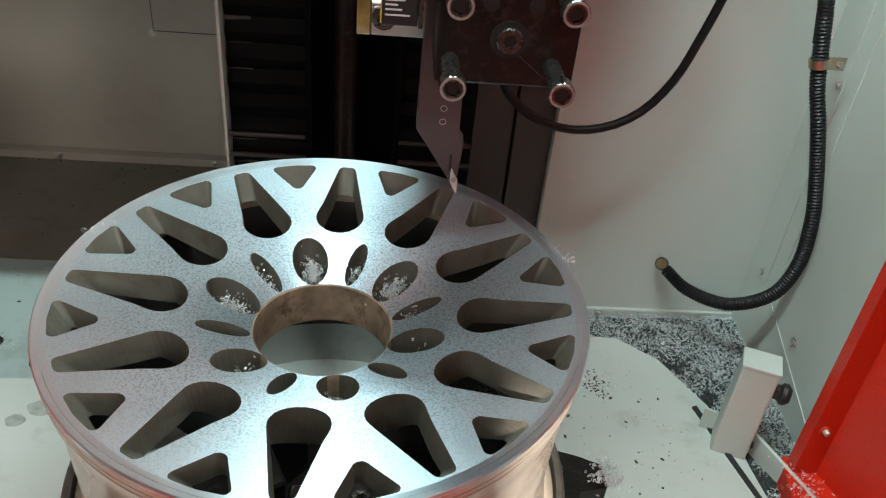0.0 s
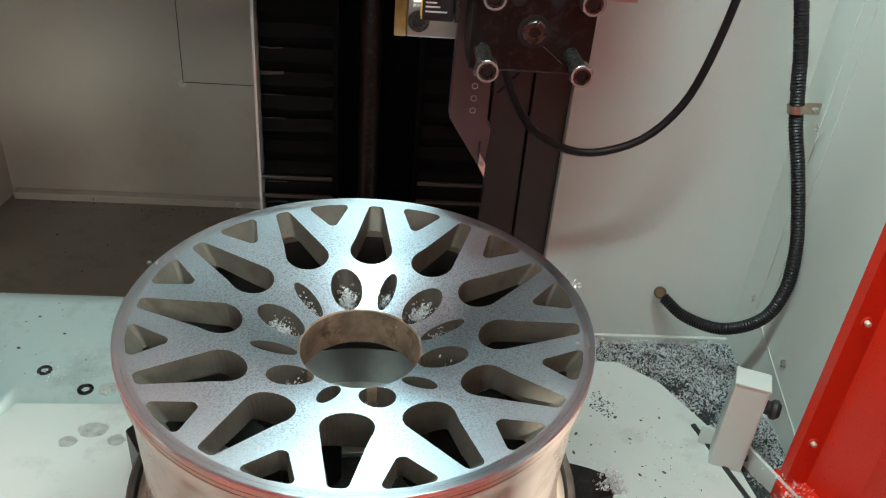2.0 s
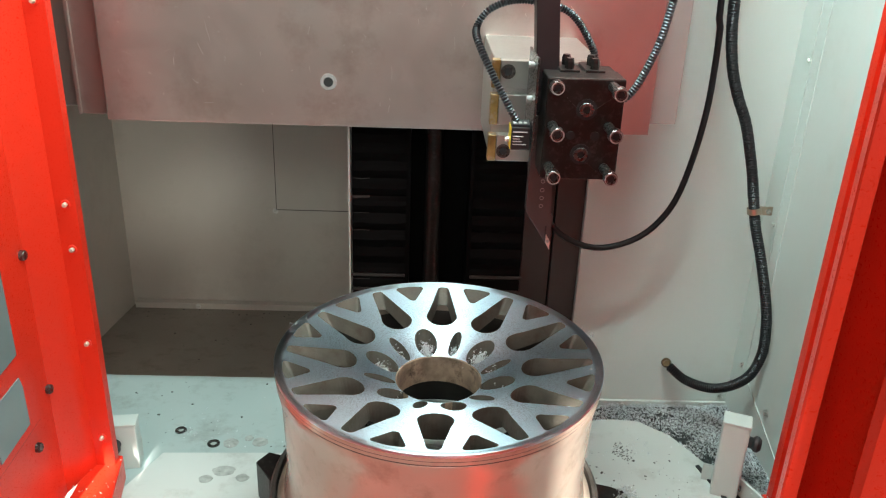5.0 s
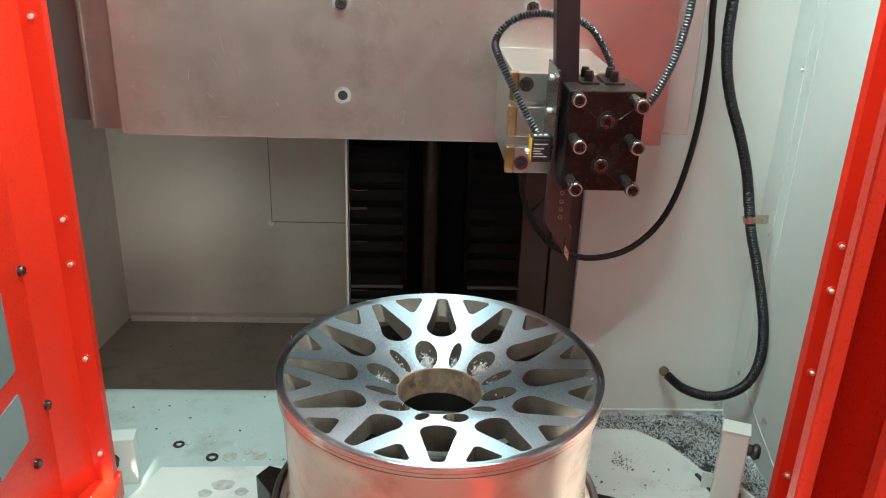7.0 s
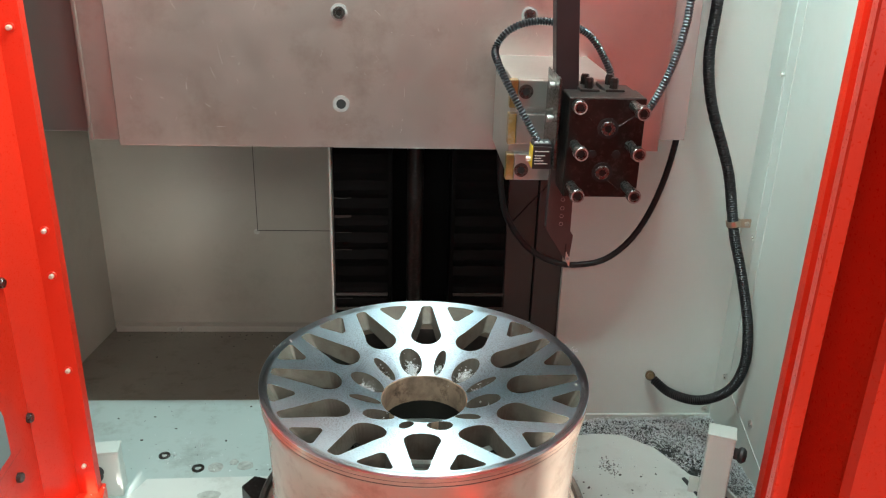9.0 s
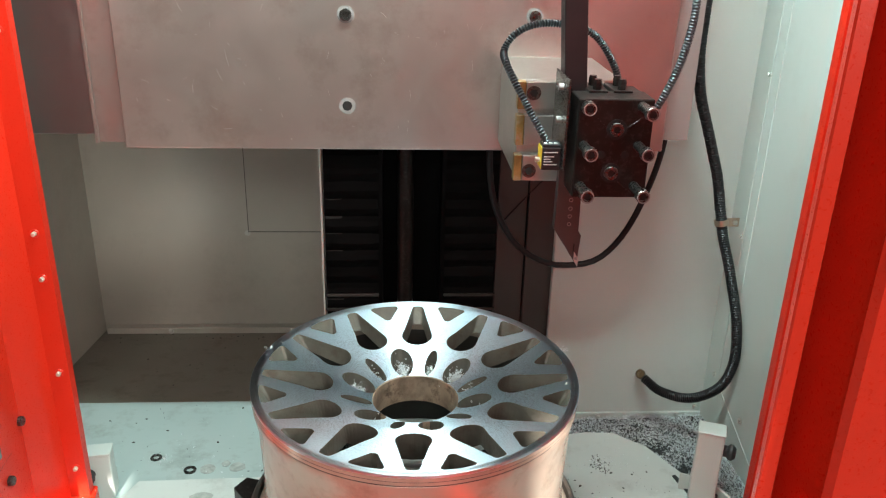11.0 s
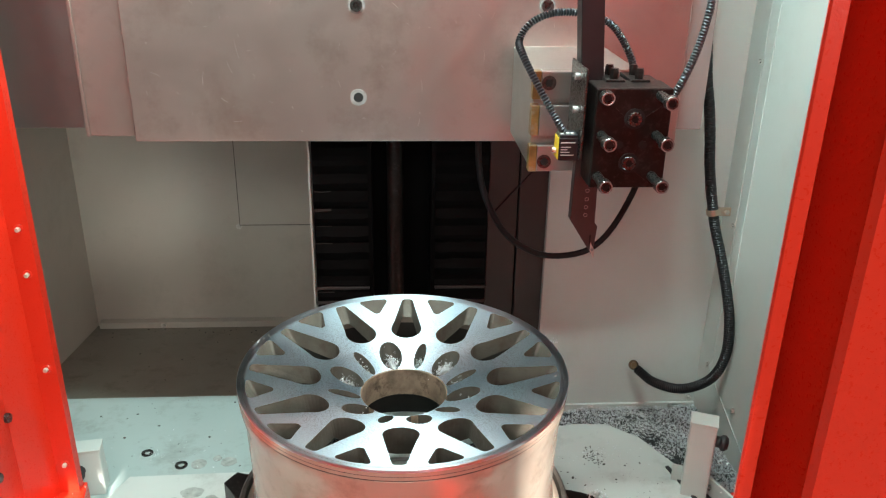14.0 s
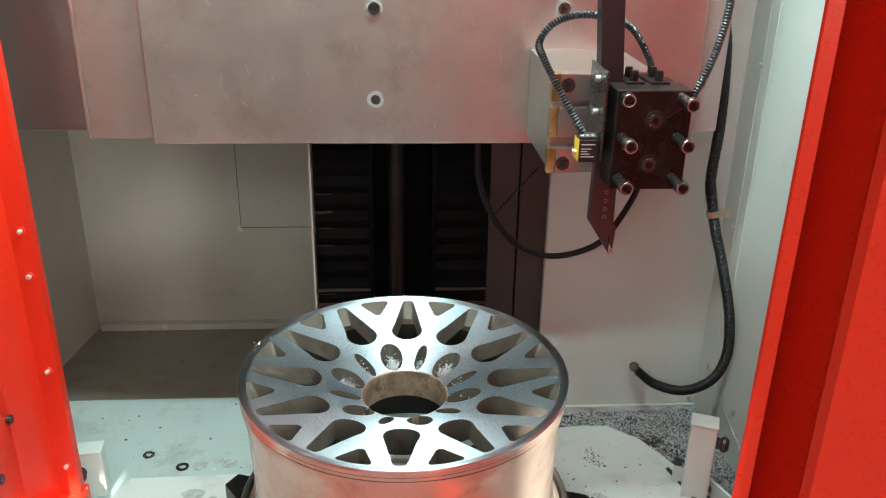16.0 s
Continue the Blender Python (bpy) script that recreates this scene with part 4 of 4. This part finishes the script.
sheet_a = moving("telescopic_sheet", "folded steel telescopic cover sheet", "cover sheet", (-0.65, 0.325, 0.9))
mpart("sheet", box(-0.668, -0.30, 0.322, 0.328, 0.637, 1.87, 0.001), M_STEEL, sheet_a)
mpart("fold", box(-0.670, -0.664, 0.316, 0.3215, 0.637, 1.87, 0.001), M_STEEL, sheet_a)
sheet_b = moving("telescopic_sheet", "dull dark steel telescopic cover sheet", "cover sheet", (-0.75, 0.339, 0.9))
mpart("sheet", box(-0.868, -0.40, 0.336, 0.342, 0.647, 1.87, 0.001), M_STEEL_DARK, sheet_b)
mpart("fold", box(-0.700, -0.694, 0.331, 0.3355, 0.647, 1.87, 0.001), M_STEEL_DARK, sheet_b)

# ---- hoses ----
CHAINS = []


def resample(points, n):
    """n + 1 points at even steps along a smooth path."""
    pts = smooth_path(points, 16)
    run = [0.0]
    for a, b in zip(pts, pts[1:]):
        run.append(run[-1] + (b - a).length)
    out, k = [], 0
    for i in range(n + 1):
        d = run[-1] * i / n
        while k < len(run) - 2 and run[k + 1] < d:
            k += 1
        out.append(pts[k].lerp(pts[k + 1], min((d - run[k]) / max(run[k + 1] - run[k], 1e-9), 1.0)))
    return out


def link_pose(a, b):
    z = (b - a).normalized()
    x = Vector((0, 1, 0)).cross(z).normalized()
    m = Matrix((x, z.cross(x), z)).transposed().to_4x4()
    return Matrix.Translation((a + b) / 2) @ m


def chain(name, parent, base, keyed, n, radius, rib, label):
    """A bending hose in short rigid links, keyed along the shapes that it takes."""
    shapes = [(t, [p - Vector(base) for p in resample(pts, n)]) for t, pts in keyed]
    reach = max((b - a).length for _, ps in shapes for a, b in zip(ps, ps[1:])) / 2 + 0.25 * radius
    bm = sweep([(0, 0, -reach), (0, 0, 0), (0, 0, reach)], radius, 14, rib, 0.005, 3)
    me = None
    for i in range(n):
        if me is None:
            ob = part(name, bm, M_HOSE, parent, label, smooth=True)
            me = ob.data
        else:
            ob = new(name, me)
            ob.parent = parent
            ob["label"] = label
        CHAINS.append((ob, [(t, link_pose(ps[i], ps[i + 1])) for t, ps in shapes]))


def flat(rows, y):
    return [(x, y, z) for x, z in rows]


hose = thing("coolant_hose", "thick black corrugated hose hanging in a loop", "hose", pose(0.6, 0.45, 0.5))
low = [(0.604, 0.40, 0.592), (0.611, 0.397, 0.558), (0.623, 0.39, 0.50), (0.637, 0.375, 0.446), (0.657, 0.362, 0.367), (0.668, 0.352, 0.305), (0.670, 0.347, 0.233), (0.650, 0.352, 0.173), (0.606, 0.385, 0.127), (0.562, 0.44, 0.110), (0.532, 0.478, 0.122)]
part("hose", sweep([(x - 0.6, y - 0.45, z - 0.5) for x, y, z in low], 0.0100, 14, 0.0009, 0.005), M_HOSE, hose, "black ribbed nylon hose", smooth=True)
TAIL = [(0.604, 0.592), (0.611, 0.558)]
HANG = [(5.0, [(0.505, 1.948), (0.505, 1.35), (0.507, 1.05), (0.510, 0.922), (0.515, 0.864), (0.527, 0.804), (0.546, 0.752), (0.571, 0.700), (0.592, 0.635)]),
        (8.5, [(0.515, 1.948), (0.515, 1.35), (0.522, 1.05), (0.521, 0.948), (0.521, 0.849), (0.539, 0.766), (0.572, 0.685), (0.592, 0.635)]),
        (12.5, [(0.520, 1.948), (0.520, 1.35), (0.527, 1.05), (0.532, 0.940), (0.538, 0.860), (0.549, 0.789), (0.569, 0.725), (0.593, 0.635)]),
        (16.0, [(0.540, 1.948), (0.540, 1.35), (0.552, 1.02), (0.570, 0.935), (0.592, 0.876), (0.601, 0.804), (0.606, 0.709), (0.604, 0.635)])]
HANG = [(0.0, HANG[0][1])] + HANG
chain("upper_hose", hose, (0.6, 0.45, 0.5), [(t, flat(p + TAIL, 0.40)) for t, p in HANG], 80, 0.0100, 0.0006, "black ribbed nylon hose")
part("fitting", lathe([(0, 0), (0.009, 0), (0.009, 0.006), (0.0112, 0.006), (0.0112, 0.010), (0.0085, 0.014), (0.005, 0.014), (0.005, 0.010), (0, 0.010)], 20, False, along((-0.071, 0.040, -0.376), (-0.3, -0.6, 0.45))), M_BRASS, hose, "brass end fitting", smooth=True)
c = part("clip", lathe([(0.0122, -0.006), (0.0136, -0.006), (0.0136, 0.006), (0.0122, 0.006)], 24, True, along((0.0165, -0.056, 0.030), (0.22, -0.1, -1))), M_TIN, hose, "tinned hose clip", smooth=True)
part("clip_ear", box(0.028, 0.052, -0.058, -0.055, 0.021, 0.039, 0.001), M_TIN, c)
part("clip_screw", hex_head(0.005, 0.006, along((0.043, -0.058, 0.030), (0, -1, 0))), M_ZINC, c)

cable_b = thing("power_cable", "thin black cable looping down behind the tool", "cable", pose(0.3, 0.41, 0.5))
RISE = [(0.484, 0.680), (0.489, 0.795), (0.486, 0.887), (0.480, 0.946), (0.475, 1.3), (0.475, 1.948)]
LOOPS = [(0.5, [(0.170, 0.84), (0.175, 0.600), (0.202, 0.486), (0.222, 0.451), (0.257, 0.424), (0.299, 0.411), (0.338, 0.412), (0.376, 0.425), (0.410, 0.452), (0.438, 0.497), (0.455, 0.549), (0.470, 0.605), (0.490, 0.70), (0.499, 0.80), (0.490, 0.93), (0.482, 1.3), (0.478, 1.948)]),
         (5.0, [(0.160, 0.84), (0.172, 0.620), (0.192, 0.540), (0.223, 0.486), (0.255, 0.457), (0.302, 0.438), (0.348, 0.439), (0.402, 0.461), (0.442, 0.501), (0.468, 0.553), (0.487, 0.639), (0.497, 0.727), (0.498, 0.801), (0.496, 0.871), (0.490, 0.92), (0.482, 1.3), (0.478, 1.948)]),
         (8.5, [(0.150, 0.84), (0.150, 0.660), (0.157, 0.582), (0.171, 0.530), (0.214, 0.470), (0.268, 0.438), (0.319, 0.433), (0.375, 0.447), (0.427, 0.496), (0.463, 0.574)] + RISE),
         (12.5, [(0.150, 0.84), (0.149, 0.680), (0.154, 0.611), (0.168, 0.553), (0.207, 0.482), (0.266, 0.439), (0.324, 0.430), (0.381, 0.444), (0.427, 0.499), (0.463, 0.588)] + RISE),
         (16.0, [(0.147, 0.84), (0.146, 0.670), (0.151, 0.595), (0.178, 0.525), (0.226, 0.465), (0.285, 0.437), (0.342, 0.439), (0.398, 0.463), (0.433, 0.511), (0.465, 0.582)] + RISE)]
LOOPS = [(0.0, [(x, z - 0.006) for x, z in LOOPS[0][1]]), LOOPS[0], (2.4, LOOPS[1][1])] + LOOPS[1:]
chain("cable", cable_b, (0.3, 0.41, 0.5), [(t, flat(p, 0.41)) for t, p in LOOPS], 110, 0.0061, 0.0, "smooth black sheath")
wire = thing("thin_wire", "thin black wire across the dark panel", "wire", pose(0.2, 0.49, 0.5))
part("wire", sweep([(-0.01, 0.0, -0.01), (0.03, -0.005, 0.04), (0.08, -0.01, 0.10)], 0.0018, 6), M_HOSE, wire)


# ---- swarf ----
rnd = random.Random(4)


def swarf(name, label, spots, parent=None):
    bm = bmesh.new()
    for c, size in spots:
        curl(bm, c, size, rnd, rnd.uniform(0.6, 2.0), size * rnd.uniform(0.15, 0.4))
    me = bpy.data.meshes.new(name)
    bm.to_mesh(me)
    bm.free()
    me.materials.append(M_CHIP)
    return tagged(new(name, me), label, "swarf", kind="stuff")


def pile_edge(x, y):
    """How far out from the spindle the swarf begins."""
    a = math.degrees(math.atan2(y, x))
    e = 0.628 - 0.011 * min(max(a - 36, 0), 7) if y > 0.2 else 0.614
    return e + 0.016 * noise.noise((x * 16, y * 16, 0)) + 0.006 * noise.noise((x * 60, y * 60, 4))


def in_pile(x, y):
    r = math.hypot(x, y)
    return 0.33 < x < 0.69 and -0.25 < y < 0.491 and r > pile_edge(x, y) and not (0.545 < x < 0.60 and 0.17 < y < 0.22)


def pile_h(x, y):
    r = math.hypot(x, y)
    return max(0.0, min(0.014, (r - 0.58) * 0.13)) * (0.75 + 0.6 * noise.noise((x * 22, y * 22, 3))) + 0.001


bm = bmesh.new()
grid = {}
N = 110
for i in range(N):
    for j in range(N):
        x, y = 0.34 + 0.352 * i / (N - 1), -0.25 + 0.741 * j / (N - 1)
        if in_pile(x, y):
            grid[i, j] = bm.verts.new((x, y, pile_h(x, y) + 0.002 * rnd.random()))
for (i, j), v in grid.items():
    q = [grid.get(k) for k in ((i, j), (i + 1, j), (i + 1, j + 1), (i, j + 1))]
    if all(q):
        bm.faces.new(q)
ob = part("swarf_bed", bm, M_CHIPD)
tagged(ob, "bed of fine aluminium swarf on the machine floor, darkened for shaded gaps", "swarf", kind="stuff")
spots = []
while len(spots) < 17000:
    x, y = rnd.uniform(0.34, 0.69), rnd.uniform(-0.25, 0.491)
    near = (math.hypot(x, y) - pile_edge(x, y)) / 0.06
    thick = 0.15 + 0.8 * near + 1.5 * noise.noise((x * 26, y * 26, 7))
    if in_pile(x, y) and rnd.random() < thick:
        spots.append(((x, y, pile_h(x, y) + rnd.uniform(0.0, 0.004)), rnd.uniform(0.0010, 0.0034)))
swarf("swarf_pile", "heap of bright aluminium shavings along the wall foot", spots)
spots = []
for cx, cy, sd, n, z in ((0.402, 0.315, 0.014, 60, 0.012), (0.43, 0.33, 0.05, 50, 0.012), (-0.45, 0.36, 0.10, 40, 0.0), (-0.52, 0.37, 0.012, 50, 0.0), (0.45, 0.15, 0.05, 40, 0.012)):
    for _ in range(n):
        spots.append(((cx + rnd.gauss(0, sd), cy + rnd.gauss(0, sd * 0.7), z + 0.002), rnd.uniform(0.001, 0.0025)))
swarf("loose_swarf", "scattered aluminium chips on the floor plate", spots)
spots = [((0.342 + rnd.gauss(0, 0.010), 0.045 + rnd.gauss(0, 0.012), 0.114 + abs(rnd.gauss(0, 0.008))), rnd.uniform(0.002, 0.005)) for _ in range(120)]
swarf("jaw_swarf", "tangle of shavings on the chuck jaw", spots)
spots = [((0.640 + rnd.gauss(0, 0.012), 0.09 + rnd.gauss(0, 0.04), 0.048 + abs(rnd.gauss(0, 0.003))), rnd.uniform(0.001, 0.003)) for _ in range(240)]
spots += [((-0.60 + rnd.gauss(0, 0.02), 0.06 + rnd.gauss(0, 0.06), 0.069), rnd.uniform(0.001, 0.0025)) for _ in range(60)]
swarf("sill_swarf", "chips scattered on the red sill", spots)
spots = []
for k, amount in ((0, 330), (1, 110), (2, 300), (11, 120), (10, 330), (9, 130), (8, 10), (4, 10), (6, 12)):
    a = math.radians(105 + PHI + 30 * k)
    for _ in range(amount):
        r, s = 0.097 + rnd.gauss(0, 0.009), rnd.gauss(0, 0.004)
        side = 0.006 if k > 6 else -0.003
        spots.append(((r * math.cos(a) - (s + side) * math.sin(a), r * math.sin(a) + (s + side) * math.cos(a), WZ - 0.060 + abs(rnd.gauss(0, 0.008))), rnd.uniform(0.0010, 0.0027)))
for a, r, n in ((14, 0.25, 16), (163, 0.243, 8), (157, 0.236, 4), (20, 0.245, 4), (-12, 0.235, 6)):
    a = math.radians(a)
    for _ in range(n):
        spots.append(((r * math.cos(a) + rnd.gauss(0, 0.004), r * math.sin(a) + rnd.gauss(0, 0.003), WZ + 0.001 + abs(rnd.gauss(0, 0.003))), rnd.uniform(0.0012, 0.003)))
swarf("wheel_swarf", "curled bright shavings caught in the lug pockets", spots)
# dark crumbs of dirt on the floor and down the chute
bm = bmesh.new()
for _ in range(150):
    if rnd.random() < 0.55:
        x, y = rnd.uniform(-0.86, -0.20), rnd.uniform(0.62, 1.06) if rnd.random() < 0.5 else 1.06 - abs(rnd.gauss(0, 0.03))
        z = -0.006 - (y - 0.590) / 0.53 * 0.072
    elif rnd.random() < 0.6:
        x, y, z = rnd.uniform(-0.70, -0.25), rnd.uniform(0.32, 0.585), 0.0
    else:
        x, y, z = rnd.uniform(0.32, 0.55), rnd.uniform(-0.1, 0.34), 0.012
    r = 0.0007 + 0.0022 * rnd.random() ** 3
    bmesh.ops.create_icosphere(bm, subdivisions=1, radius=1, matrix=pose(x, y, z + 0.3 * r, 0, 0, rnd.uniform(0, 180)) @ Matrix.Diagonal((r * rnd.uniform(0.8, 2.0), r, r * 0.5, 1)))
for _ in range(110):
    x, y, r = rnd.uniform(0.30, 0.54), rnd.uniform(-0.15, 0.34), 0.0006 + 0.0018 * rnd.random() ** 3
    if math.hypot(x, y) < 0.57:
        bmesh.ops.create_icosphere(bm, subdivisions=1, radius=1, matrix=pose(x, y, 0.012 + 0.3 * r, 0, 0, rnd.uniform(0, 180)) @ Matrix.Diagonal((r * rnd.uniform(0.8, 2.0), r, r * 0.5, 1)))
for _ in range(70):
    x, y, r = 0.402 + rnd.gauss(0, 0.010), 0.313 + rnd.gauss(0, 0.014), rnd.uniform(0.0006, 0.0019)
    bmesh.ops.create_icosphere(bm, subdivisions=1, radius=1, matrix=pose(x, y, 0.012 + 0.3 * r, 0, 0, rnd.uniform(0, 180)) @ Matrix.Diagonal((r * rnd.uniform(0.8, 2.0), r, r * 0.5, 1)))
tagged(part("dirt_crumbs", bm, M_GREASE), "dark crumbs of dirt on the enamelled floor", "dirt", kind="stuff")
for x, y, r in ((-0.455, 0.331, 0.013), (-0.535, 0.375, 0.012)):
    tagged(part("steel_washer", lathe([(r * 0.5, 0), (r, 0), (r, 0.002), (r * 0.5, 0.002)], 24, True, pose(x, y, 0.0005)), M_BOLT), "dark steel washer lying on the floor", "washer", "loose washers")


# ---- motion ----
def shift(t):
    """How far the slide has gone along x and up."""
    rise = ((0, 0.0), (0.5, 0.0155), (1.0, 0.029), (1.5, 0.044), (2.0, 0.058), (2.4, 0.066), (16.0, 0.066))
    for (a, p), (b, q) in zip(rise, rise[1:]):
        if a <= t <= b:
            return 0.0139 * max(t - 2.15, 0.0), p + (q - p) * (t - a) / (b - a)


def motions():
    times = [0, 0.5, 1.0, 1.5, 2.0, 2.2, 2.4, 2.6] + [3 + 0.5 * i for i in range(27)]
    for t_ob, o in MOVERS:
        rows = []
        for t in times:
            dx, dz = shift(t)
            if t_ob == sheet_b:
                dx = 0.0
            elif t_ob == sheet_a:
                dx = min(dx, 0.134)
            rows.append((t, pose(o.x + dx, o.y, o.z + dz)))
        walk(t_ob, rows)

    for link, rows in CHAINS:
        walk(link, rows)


motions()
